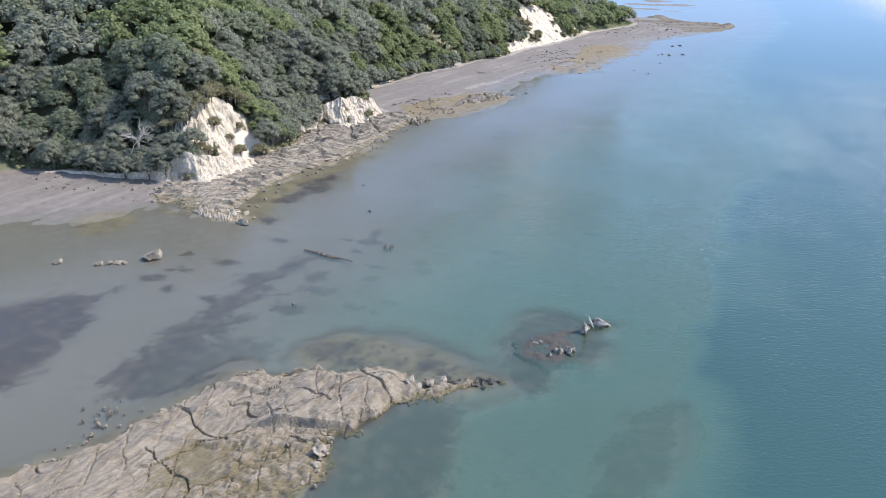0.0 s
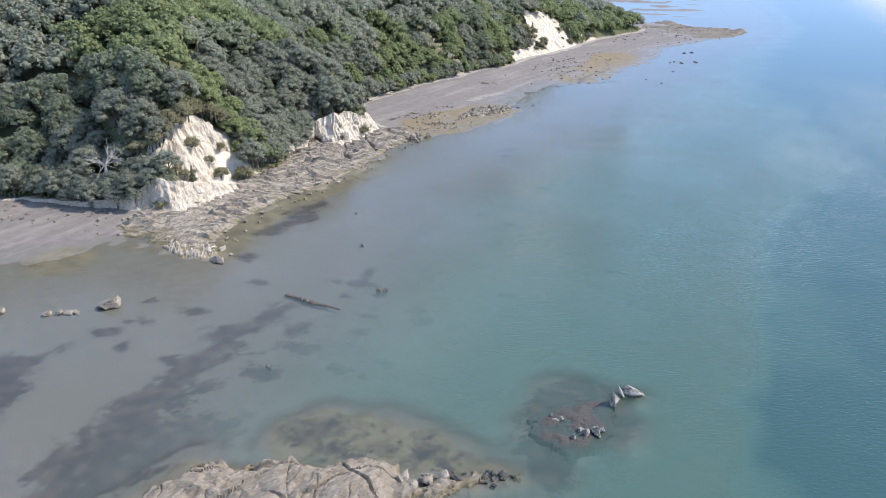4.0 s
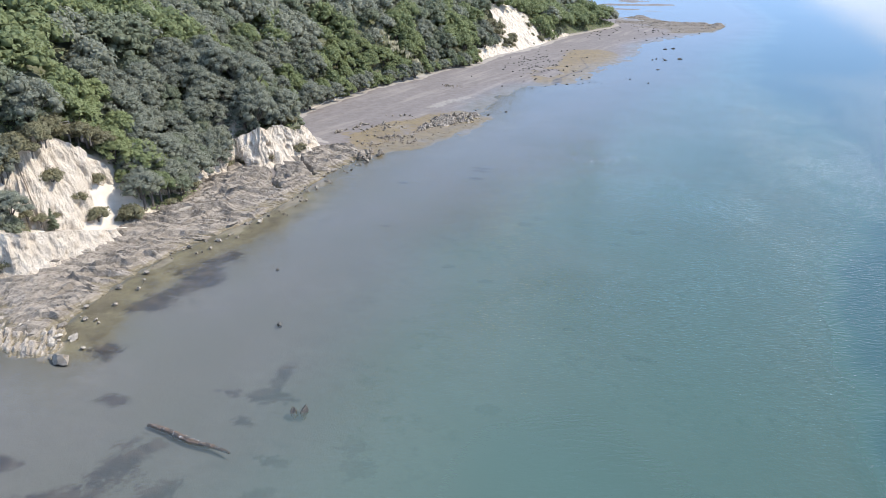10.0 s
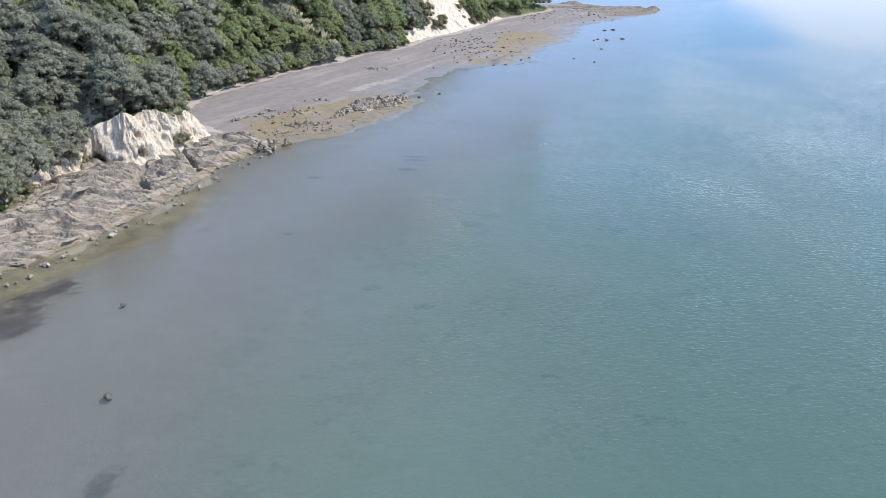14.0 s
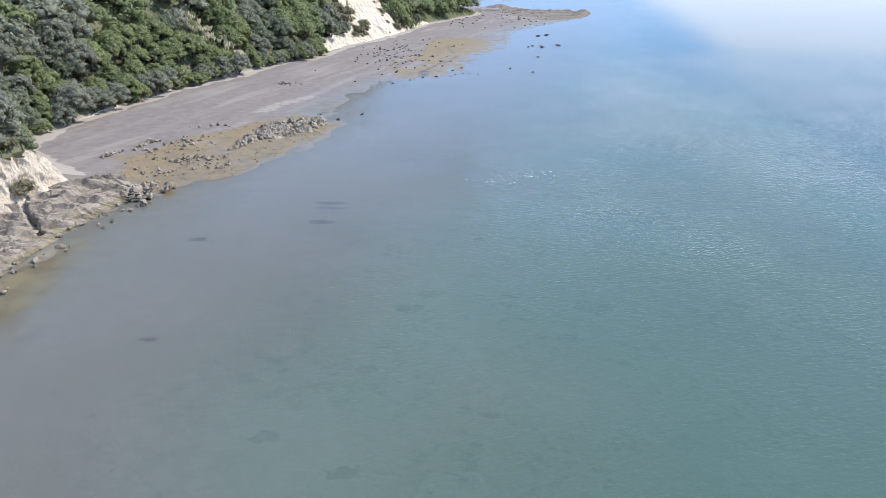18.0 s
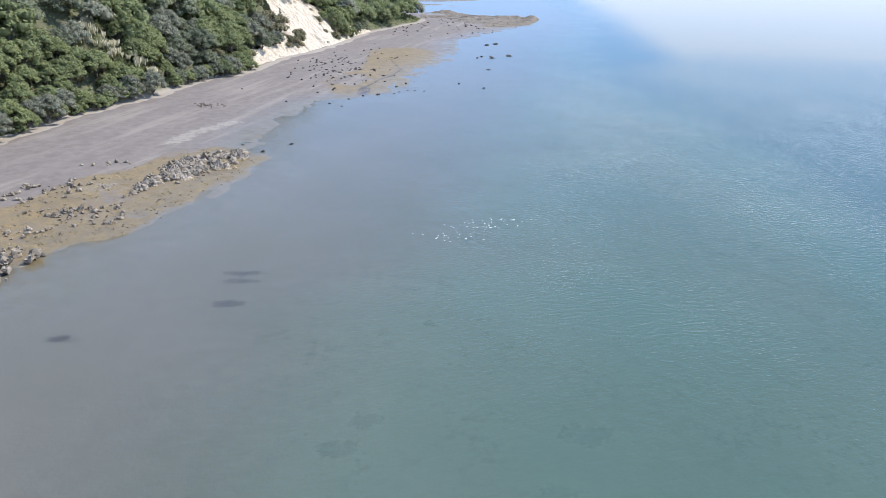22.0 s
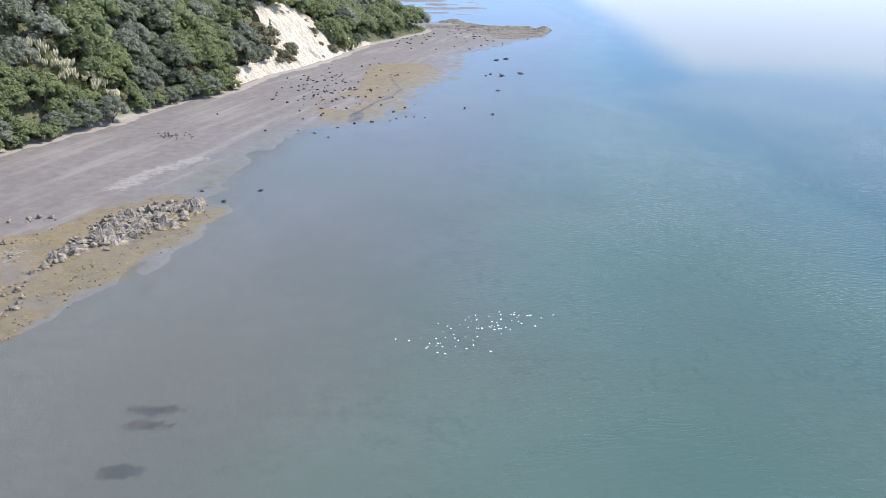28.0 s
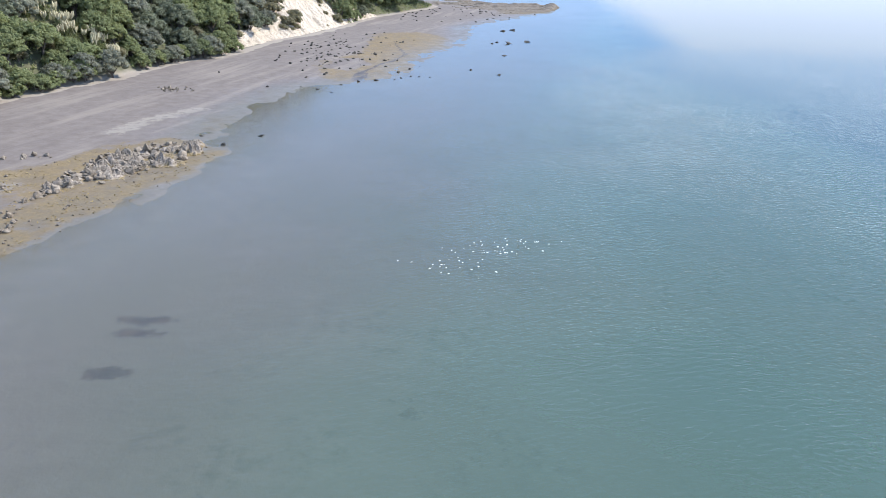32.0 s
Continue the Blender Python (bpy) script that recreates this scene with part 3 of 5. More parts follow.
def lay(x, y):
    """The height of the ground and sea floor, and the cover on it."""
    sw, sb = signed(WATERLINE, x, y), signed(BASE, x, y)
    off = x - np.interp(y, *SHORE_X)
    soft_edge = 14 * smooth(-10, 90, y)
    deep = 0.22 + 1.25 * smooth(6, 72, off) + 2.2 * smooth(0, 1, (x - np.interp(y, *CHANNEL_X) + 3.5 * fbm(x / 8, y / 8, 3) + 2.5 + 0.5 * soft_edge) / (6 + 2.2 * soft_edge)) + 3.5 * smooth(5, 90, x - np.interp(y, *CHANNEL_X))
    deep = deep * (1 + 0.35 * fbm(x / 22, y / 22, 9, 3))
    for poly, top in ((WEEDS[4], 0.6), (WEEDS[5], 0.7), (WEEDS[6], 1.0), (WEEDS[7], 0.3)):
        deep = np.minimum(deep, top + 0.3 * np.clip(-signed(poly, x, y) + 0.3 + 2.2 * fbm(x / 4, y / 4, 31), 0, 50))
    shift = 3.2 * smooth(70, 60, y) * smooth(-45, -30, y) + 2.0 * smooth(205, 225, y) * smooth(335, 312, y)
    sea = -np.maximum(deep * smooth(-1, 16, -sw), 0.0) - 0.02 * np.clip(-sw, 0, 3)
    beach = 1.7 * (np.maximum(sw, 0) / (np.abs(sw) + np.maximum(-sb, 0) + 1e-6)) ** 1.3 + 0.06 * fbm(x / 6, y / 6, 5)
    z = np.where(sw < 0, sea, np.where(sb < 0, np.maximum(beach * smooth(2, 16, sw) + 0.012 * np.minimum(sw, 8), -0.02), 1.7 + hill(np.maximum(sb - shift, 0)) * (1 - 0.14 * smooth(190, 235, y)) * (1 - 0.5 * smooth(310, 380, y)) + fbm(x / 18, y / 18, 4) * np.clip(sb / 8, 0, 1.6) + smooth(5, 11, sb) * (7.5 * np.exp(-(((x + 97) / 12) ** 2) - ((y + 13) / 13) ** 2) + 8 * np.exp(-(((x + 91) / 9) ** 2) - ((y - 41) / 12) ** 2))))
    z = z + np.where(sb < 0, 0.17 * fbm(x / 3.5, y / 6, 6, 5, 0.6) * smooth(20, 3, np.abs(sw)) , 0)
    z = np.where(sb > 0, np.maximum(z, 5.5 * smooth(-101, -95, x) * smooth(-36, -33, y) * smooth(-17, -22, y) * smooth(2.4, 3.6, sb)), z)
    z = np.where(sb > 0, np.maximum(z, 8.5 * smooth(31, 36, y) * smooth(60, 52, y) * smooth(3.2, 4.6, sb)), z)
    na = signed(ALGAE_NEAR, x, y) + 2.8 * fbm(x / 2.4, y / 3.6, 33, 4, 0.6)
    z = np.where((sb < 0) & (na > -1.5), np.maximum(z, 0.22 * smooth(-1.5, 1.5, na) - 0.13), z)
    pf, sh, rf = signed(PLATFORM, x, y), signed(SHELF, x, y), signed(REEF, x, y)
    z = np.where(pf > -5, np.maximum(z, np.where(x < -26, -0.45 + 0.4 * smooth(-5, 0, pf), -0.9 + 0.75 * smooth(-2.5, 0, pf))), z)
    z = z - 0.45 * smooth(0.4, 2.5, pf) - 0.5 * smooth(0.5, 2.5, sh) - 0.2 * smooth(1, 5, rf)
    flats = smooth(0.05, 0.3, fbm(x / 40, y / 12, 21)) * smooth(540, 620, y) * smooth(1400, 900, y) * smooth(60, 0, x)
    return z + flats * np.where(sw < 0, 1.2, 0) * (deep < 9), sw, sb, deep


# ---- ground and sea ----
gx = steps((-4500, 900), (-900, 120), (-300, 15), (-150, 1.6), (-100, 0.8), (45, 2.5), (130, 15), (400, 120), (900, 900), (4500, 0))
gy = steps((-4500, 900), (-900, 120), (-300, 12), (-132, 0.8), (130, 1.4), (300, 3.0), (560, 15), (1100, 120), (1900, 900), (4600, 0))
X, Y = np.meshgrid(gx, gy)
Z, SW, SB, DEEP = lay(X, Y)
me = mesh_of("ground", np.stack([X, Y, Z], -1).reshape(-1, 3), grid_faces(len(gx), len(gy)), GROUND, True)
weed = np.zeros_like(X)
wob = 1.6 * fbm(X / 4, Y / 4, 31)
for poly in WEEDS:
    olive = poly is WEEDS[7]
    weed = np.maximum(weed, np.clip(0.5 + (signed(poly, X, Y) - (2.5 if olive else 0) + 1.5 * wob) / (5.0 if poly in WEEDS[4:7] else 7.0), 0, 0.48 if olive else 1.5 if poly in WEEDS[4:7] else 0.95))
for wx0, wy0, wr1, wr2 in SMALL_WEEDS:
    weed = np.maximum(weed, np.clip(0.95 - 0.36 * np.hypot((X - wx0) / wr1, (Y - wy0) / wr2), 0, 0.8))
algae = np.clip(0.5 + (signed(ALGAE_FAR, X, Y) + 2 * wob) / 9, 0, 1)
algae = np.minimum(algae, np.clip(0.5 - (signed(MUD_HOLE, X, Y) + wob) / 5, 0, 1))
algae = np.maximum(algae, np.clip(0.52 + (signed(ALGAE_NEAR, X, Y) + 2 * wob) / 6, 0, 0.72))
ochre = smooth(-14, -1, SW) * smooth(3, -1, SW) * smooth(-58, -40, Y) * smooth(70, 10, Y) * 0.9
ochre = np.maximum(ochre, smooth(9, 2, np.hypot((X + 42) / 1.0, (Y - 128) / 1.8)) * 0.5)
ochre = np.maximum(ochre, smooth(14, 4, np.hypot(X + 90, Y + 58)) * 0.6)
ochre = np.maximum(ochre, smooth(-6, -1, signed(PLATFORM, X, Y)) * 0.58)
ochre = np.maximum(ochre, np.clip(0.45 + (signed(WEEDS[7], X, Y) + wob) / 6, 0, 0.75))
gravel = smooth(8, 2, np.hypot((X + 40) / 1.0, (Y - 205) / 3)) * 0.4 + smooth(7, 2, np.hypot(X + 60, (Y - 88) / 1.6)) * 0.6
shell = smooth(9, 2, np.hypot(X + 66, (Y + 108) / 1.3)) * 0.5 + smooth(5.0, 0.5, away([(-57, 118), (-55.5, 127), (-49.5, 139)], X, Y, False)) * 0.6
weed = np.maximum(weed, 0.7 * smooth(0.9, 0.2, away([(-18.7, 255), (-16.4, 241), (-12.8, 226), (-15.2, 211), (-18, 206), (-22, 189), (-22.3, 178)], X, Y, False) - 1.6 * smooth(193, 184, Y)) * 0.9)
values(me, "weed", weed)
values(me, "algae", algae)
values(me, "ochre", ochre)
values(me, "gravel", gravel)
values(me, "shell", shell)
values(me, "clay", smooth(-30, -27, Y) * smooth(4, 0, Y) * smooth(14, 10.5, SB) * smooth(-0.5, 0.8, SB) * (X > -96) * 0.9)
values(me, "level", Z)
values(me, "dry", smooth(-5.0, -1.8, SB + 1.2 * wob) * (Y > 60))
values(me, "soil", smooth(-0.3, 1.2, SB + 0.4 * wob))
tagged(new("ground", me), "grey-brown tidal mud, pale beach sand and shallow sea floor", "ground", kind="structure")

wx_ = steps((-4500, 900), (-900, 120), (-300, 12), (-120, 2.0), (70, 4), (150, 20), (500, 150), (1100, 850), (4500, 0))
wy_ = steps((-4500, 900), (-900, 120), (-300, 12), (-134, 2.0), (260, 5.0), (560, 20), (1100, 150), (2000, 900), (4600, 0))
X, Y = np.meshgrid(wx_, wy_)
Z, SW, SB, DEEP = lay(X, Y)
me = mesh_of("water", np.stack([X, Y, 0 * X], -1).reshape(-1, 3), grid_faces(len(wx_), len(wy_)), WATER, True)
values(me, "depth", np.clip(-Z, 0, 12))
values(me, "tint", 0.22 + 1.25 * smooth(0, 88, X - np.interp(Y, *SHORE_X) + 8 * fbm(X / 20, Y / 20, 19)))
tagged(new("water", me), "calm shallow sea, grey over sand turning teal and blue", "water", kind="structure")


# ---- rock shelves ----
def joints(x, y, angle, gap, width, seed):
    """Grooves along one set of cracks."""
    a = np.cos(angle) * x + np.sin(angle) * y + 0.5 * gap * fbm(x / 9, y / 9, seed, 3)
    i = np.floor(a / gap)
    f = np.abs(a / gap - i - 0.5 - 0.3 * (lattice(i.astype(np.int64), i.astype(np.int64) * 0, seed) - 0.5)) * gap
    along = vnoise((-np.sin(angle) * x + np.cos(angle) * y) / 6, i, seed + 5)
    return smooth(width, width * 0.25, f) * smooth(0.30, 0.5, along)


def terraced(v, n):
    s = v * n
    return (np.floor(s) + smooth(0.55, 0.95, s - np.floor(s))) / n


def rock_sheet(name, poly, pitch, height, material, label):
    xs, ys = [p[0] for p in poly], [p[1] for p in poly]
    gx, gy = np.arange(min(xs) - 1, max(xs) + 1, pitch), np.arange(max(min(ys), -133) - 1, max(ys) + 1, pitch)
    x, y = np.meshgrid(gx, gy)
    s = signed(poly, x, y) + 1.6 * fbm(x / 2.6, y / 2.6, 41) + 0.5 * fbm(x / 0.8, y / 0.8, 42)
    z = height(x, y, s)
    low = lay(x, y)[0]
    z = np.where(s < -0.4, np.minimum(z, low - 0.5), z)
    keep = s > -0.9
    f = grid_faces(len(gx), len(gy))
    f = f[keep.ravel()[f].any(1)]
    used, f = np.unique(f, return_inverse=True)
    v = np.stack([x, y, z], -1).reshape(-1, 3)[used]
    me = mesh_of(name, v, f.reshape(-1, 4), material)
    values(me, "wet", smooth(0.75, 0.05, v[:, 2]) + (0.5 * smooth(-106.5, -109, v[:, 1] - 0.32 * (v[:, 0] + 12)) * smooth(-31, -24, v[:, 0]) if name == "rock_platform" else 0))
    return tagged(new(name, me), label, "rock shelf", kind="structure")


def layers(x, y, angle, gap, along, seed):
    """Tilted beds: each rises gently across the strike and breaks off in a scarp."""
    u = np.cos(angle) * x + np.sin(angle) * y
    w = -np.sin(angle) * x + np.cos(angle) * y
    p = u / gap + 0.55 * fbm(u / (gap * 4), w / along, seed, 4, 0.55) * (along / gap) * 0.25
    i = np.floor(p)
    f = p - i
    return (np.minimum(f / 0.86, (1 - f) / 0.14)) * (0.25 + 0.75 * smooth(0.3, 0.7, vnoise(w / along, i * 3.7, seed + 3)))


def platform_height(x, y, s):
    wx, wy = x + 1.4 * fbm(x / 5, y / 5, 58, 3), y + 1.4 * fbm(x / 5, y / 5, 59, 3)
    lip = y - 0.32 * (x + 12) * (x > -30) + 0.5 * fbm(x / 3, y / 3, 51)
    step = smooth(-107.4, -107.0, lip) * smooth(-22, -17, x) * smooth(-5, -8, x)
    low = smooth(-106.5, -108.5, lip) * smooth(-31, -24, x)
    base = 0.15 + 0.55 * smooth(0, 1.6, s) - 0.5 * low + 1.2 * step + 0.35 * smooth(-20, -34, x)
    beds = 0.4 * layers(wx, wy, -0.36, 3.4, 11, 52) + 0.14 * layers(wx, wy, -0.30, 1.1, 5, 57) + 0.5 * layers(wx, wy, -1.3, 5.5, 7, 50) + 0.25 * fbm(wx / 4, wy / 7, 56, 3)
    cracks = 0.55 * joints(wx, wy, 1.25, 7.5, 0.2, 53) + 0.5 * joints(wx, wy, 2.45, 6.5, 0.17, 54) + 0.25 * joints(wx, wy, 0.4, 3.2, 0.12, 49)
    broken = smooth(0.1, 0.45, fbm(x / 8, y / 8, 57, 3) + 0.35 * smooth(3, 0.5, s) + 0.4 * low)
    rough = 0.2 * fbm(x / 1.1, y / 1.1, 55, 4, 0.6) + 0.75 * broken * np.abs(fbm((x * 0.55 - y * 0.83) / 0.9, (x * 0.83 + y * 0.55) / 1.7, 66, 3))
    flat = smooth(-12, -1, x)
    return (base + beds * (1 - 0.5 * flat) - cracks + rough) * smooth(-0.8, 0.6, s) - 0.15 - 0.55 * flat * smooth(-4, 3, x)


def shelf_height(x, y, s):
    sw = signed(WATERLINE, x, y)
    base = np.clip(0.11 * sw, -0.2, 1.7)
    wx, wy = x + 1.0 * fbm(x / 6, y / 6, 67, 3), y + 1.6 * fbm(x / 6, y / 6, 68, 3)
    rise = smooth(-1, 4, sw)
    worn = smooth(-0.1, 0.3, fbm(x / 8, y / 14, 77, 3))
    beds = 0.7 * layers(wx, wy, -0.28, 2.4, 9, 61) + 1.0 * layers(wx, wy, -1.2, 3.1, 5, 63) + 0.8 * layers(wx, wy, -0.75, 4.7, 9, 65) + 0.45 * layers(wx, wy, -1.35, 1.2, 3, 71)
    rubble = 0.5 * np.abs(fbm(x / 0.9, y / 1.3, 66, 4, 0.65)) + 0.35 * fbm(x / 2.4, y / 3.6, 64, 3)
    z = base + rise * ((1 - 0.6 * worn) * beds + (0.35 + 0.65 * worn) * rubble)
    gut = np.minimum(away([(-76, 37), (-72, 32), (-70.5, 27), (-66, 23)], x + fbm(x / 2, y / 2, 78), y, False), away([(-74, 47), (-68, 41), (-64, 36)], x + fbm(x / 2, y / 2, 79), y, False) + 0.2)
    z = z - 1.6 * smooth(0.9, 0.3, gut) - 0.35 * joints(wx, wy, 2.1, 13.0, 0.3, 62) * smooth(0.5, 3, sw)
    return z - 0.2 - 0.9 * smooth(-74, -84, x) * smooth(-32, -38, y) - 0.32


def reef_height(x, y, s):
    w = y - 0.10 * x + 3.5 * fbm(x / 9, y / 30, 73, 4)
    gaps = smooth(-0.25, 0.25, fbm(x / 11, y / 11, 74, 3))
    steps_up = gaps * (0.25 * smooth(396, 396.8, w) + 0.4 * smooth(408, 409, w)) + 0.55 * smooth(424, 425, w) * gaps + 0.5 * smooth(437, 438, w) - 0.9 * smooth(440, 460, w)
    strata = steps_up + 0.45 * terraced(0.5 + 0.5 * fbm((x + 0.2 * y) / 14, (y - 0.3 * x) / 5, 71, 4), 4) + 0.9 * smooth(4, 2.6, np.hypot((x - 64) / 1.3, y - 445))
    return (0.1 + 1.1 * strata + 0.35 * fbm(x / 3, y / 3, 72) + 0.4 * layers(x, y, -1.3, 11, 18, 73)) * smooth(-1, 3, s) - 0.1


def ridge_height(x, y, s):
    teeth = layers(x, y, -0.9, 1.5, 2.0, 75) * 1.1 + layers(x, y, 0.55, 1.3, 2.4, 78) * 0.9
    return (0.05 + teeth * smooth(-0.15, 0.35, fbm(x / 3.2, y / 4.5, 79, 3) + 0.15) + 0.5 * np.abs(fbm(x / 0.8, y / 0.8, 76))) * smooth(-0.8, 1.2, s) + 0.05


def outcrop_height(x, y, s):
    return (0.25 + 0.5 * layers(x + 0.5 * fbm(x / 2, y / 2, 94), y, 0.75, 1.1, 2.5, 93) + 0.4 * layers(x, y, 0.55, 0.6, 2, 95) + 0.7 * fbm(x / 1.6, y / 1.6, 96, 4, 0.6)) * smooth(-0.8, 1.0, s) - 0.12


def mound_height(x, y, s):
    return (0.22 + 0.34 * fbm(x / 1.8, y / 1.8, 91, 4, 0.6)) * smooth(-0.8, 2.5, s) - 0.14


rock_sheet("rock_platform", PLATFORM, 0.2, platform_height, ROCK_SLAB, "bare tan rock platform with cracks, low above the tide")
rock_sheet("rock_shelf", SHELF, 0.2, shelf_height, ROCK_SHELF, "tilted brown-grey rock layers at the foot of the cliff")
rock_sheet("rock_ridge", RIDGE, 0.22, ridge_height, ROCK_RIDGE, "jagged grey rock ridge on the weedy flat")
rock_sheet("rock_outcrop", OUTCROP, 0.2, outcrop_height, ROCK_PALE, "pale jagged outcrop of tilted thin rock layers at the point")
rock_sheet("weedy_mound", MOUND, 0.25, mound_height, ROCK_WEEDY, "low brown weed-covered mound awash round the ruined mooring")
rock_sheet("rock_reef", REEF, 0.8, reef_height, ROCK_FAR, "low dark brown reef running out to sea")


# ---- clay cliffs ----
def cliff(name, line, tops, lean, label, pitch=0.32, gully=1.0, seed=1, proud=0.9, hollows=(), grown=1):
    """A steep face along a line; tops: its height at even steps along it."""
    p = np.array(line, float)
    seg = np.r_[0, np.cumsum(np.hypot(*np.diff(p, axis=0).T))]
    u = np.linspace(0, seg[-1], int(seg[-1] / pitch))
    cx, cy = np.interp(u, seg, p[:, 0]), np.interp(u, seg, p[:, 1])
    cx, cy = [np.convolve(np.pad(c, 6, "edge"), np.ones(13) / 13, "valid") for c in (cx, cy)]
    tx, ty = np.gradient(cx), np.gradient(cy)
    n = np.hypot(tx, ty)
    nx, ny = ty / n, -tx / n
    top = np.interp(u / seg[-1], np.linspace(0, 1, len(tops)), tops) * (1 + 0.16 * fbm(u / 3.5, u * 0, seed + 1))
    rows = 40 if pitch < 0.4 else 26
    w = np.linspace(0, 1, rows)
    U, V = np.meshgrid(u, w)
    H = V * top[None, :]
    out = proud - lean * H + gully * (1.3 * fbm(U / 3.6, H / 7, seed + 2, 4, 0.6) + 0.6 * np.abs(fbm(U / 1.6, H / 4, seed + 3, 3))) * smooth(0, 2.5, H + 0.6) + 0.35 * fbm(U / 0.9, H / 0.9, seed + 4) - gully * 0.4 * smooth(0.72, 0.95, 1 - np.abs(fbm(U / 2.6, H / 9, seed + 6, 3))) * smooth(0.3, 2.5, H)
    out = out + 0.9 * smooth(2.0, 0, H)
    for u0, h0, wide, inward in hollows:
        out = out - inward * np.exp(-(((U - u0) / wide) ** 2) - ((H - h0) / (wide * 1.1)) ** 2)
    XX, YY, ZZ = cx + nx * out, cy + ny * out, 0.4 + H
    back = np.stack([cx - nx * (lean * top + 9), cy - ny * (lean * top + 9), top * 0.9 - 1.0], -1)[None]
    v = np.concatenate([np.stack([XX, YY, ZZ], -1), back]).reshape(-1, 3)
    me = mesh_of(name, v, grid_faces(len(u), rows + 1), CLAY)
    me.materials.append(GROUND)
    slot = np.zeros(len(me.polygons), np.int32)
    slot[-(len(u) - 1):] = grown
    me.polygons.foreach_set("material_index", slot)
    values(me, "soil", np.ones(len(v)))
    return tagged(new(name, me), label, "cliff", kind="structure")


cliff("cliff_point", [(-133, -39), (-123, -35), (-108, -34.5), (-96, -33), (-90, -32), (-85, -30.5), (-83, -21), (-81.5, -15), (-81, -11)],
      [1.2, 1.4, 1.6, 2, 2.2, 2.6, 3.2, 5.5, 8.2, 7, 5.2, 3.6, 2.2], 0.24, "white clay cliff face with grey shaded side under trees", seed=11, grown=0)
cliff("cliff_scar", [(-92, -26), (-87.5, -21), (-86, -13), (-85.5, -6), (-86, 0), (-88, 4)], [8, 14.5, 18.5, 20, 19.5, 17, 14, 9.5, 6], 0.42, "cream clay scar above the point, streaked by runoff", seed=15, gully=1.3, hollows=((24, 3.2, 3.6, 4.5),))
cliff("cliff_band", [(-87, -9), (-85, 4), (-83.3, 14.5), (-83.3, 25), (-83.8, 31)], [1.0, 3.0, 4.6, 4.4, 3.8, 4.0, 3.4, 3.6], 0.4, "low pale clay band under the bush", gully=0.6, seed=21, grown=0)
cliff("cliff_knob", [(-84, 27), (-83, 33), (-76, 34.5), (-72, 44), (-71.5, 54), (-79, 62.5), (-88, 70)], [4, 8, 10, 9.5, 8.5, 7, 5, 4, 3, 1.5], 0.36, "fluted white clay bluff above the rock shelf", gully=1.5, seed=31, hollows=((7.0, 1.1, 1.3, 4.0), (16, 2.5, 0.7, 2.0), (16.3, 5.5, 0.7, 1.8), (22, 4, 0.6, 1.2)))
cliff("cliff_back", [(-89, 28), (-87, 34), (-83.5, 37.5), (-80.5, 43), (-80, 49)], [6, 10, 12.5, 13, 11.5, 8, 5], 0.3, "grey-white clay wall half hidden by bush behind the bluff", gully=1.4, seed=35)
cliff("cliff_slip", [(-66, 206), (-63, 220), (-59, 245), (-51, 263), (-45, 288), (-38, 325), (-33, 345)], [3.5, 5, 5.5, 8, 16, 23, 24, 20, 8, 4, 2], 1.06, "bare cream clay landslip above the beach", pitch=0.8, gully=1.3, seed=41, proud=1.5)
cliff("bank_beach", [(-88, 70), (-94, 84), (-94, 105), (-91, 122), (-88, 140), (-84, 152), (-78, 165), (-76, 182), (-72, 195), (-66, 206)],
      [1.2, 1.0, 1.4, 1.8, 1.0, 0.8, 1.3, 1.0, 1.5, 2.5], 0.5, "low eroded earth bank behind the beach", pitch=0.7, gully=0.4, seed=51)


# ---- trees ----
def quads(c, n, size, jitter, r):
    """Leaf quads at places c facing n."""
    n = n + r.normal(0, jitter, n.shape)
    n /= np.linalg.norm(n, axis=1, keepdims=True) + 1e-9
    a = np.cross(n, r.normal(0, 1, n.shape))
    a /= np.linalg.norm(a, axis=1, keepdims=True) + 1e-9
    b = np.cross(n, a)
    s = size * r.uniform(0.6, 1.4, (len(c), 1))
    v = np.stack([c - a * s, c + b * s * 0.6, c + a * s, c - b * s * 0.6], 1).reshape(-1, 3)
    return v, np.arange(len(v)).reshape(-1, 4)


def cube_sphere(n):
    """A round lump of quads."""
    q = np.linspace(-1, 1, n + 1)
    a, b = np.meshgrid(q, q)
    vs, fs = [], []
    for axis in range(3):
        for side in (-1, 1):
            p = np.stack([np.full_like(a, side), a * side, b], -1).reshape(-1, 3)
            vs.append(np.roll(p, axis, axis=1))
            fs.append(grid_faces(n + 1, n + 1) + (len(vs) - 1) * (n + 1) ** 2)
    v, f = np.concatenate(vs), np.concatenate(fs)
    v, back = np.unique(v.round(5), axis=0, return_inverse=True)
    return v / np.linalg.norm(v, axis=1, keepdims=True), back.ravel()[f]


LUMP_V, LUMP_F = cube_sphere(1)


def sprays(c, n, size, jitter, r):
    """Pointed sprays of leaves at places c facing n."""
    n = n + r.normal(0, jitter, n.shape)
    n /= np.linalg.norm(n, axis=1, keepdims=True) + 1e-9
    a = np.cross(n, r.normal(0, 1, n.shape))
    a /= np.linalg.norm(a, axis=1, keepdims=True) + 1e-9
    b = np.cross(n, a)
    s = size * r.uniform(0.6, 1.4, (len(c), 1))
    v = np.stack([c - a * s, c + a * s * 0.8 - b * s * 0.7, c + a * s * 0.5 + b * s], 1).reshape(-1, 3)
    return v, np.arange(len(v)).reshape(-1, 3)


LUMP_T = np.concatenate([LUMP_F[:, [0, 1, 2]], LUMP_F[:, [0, 2, 3]]])


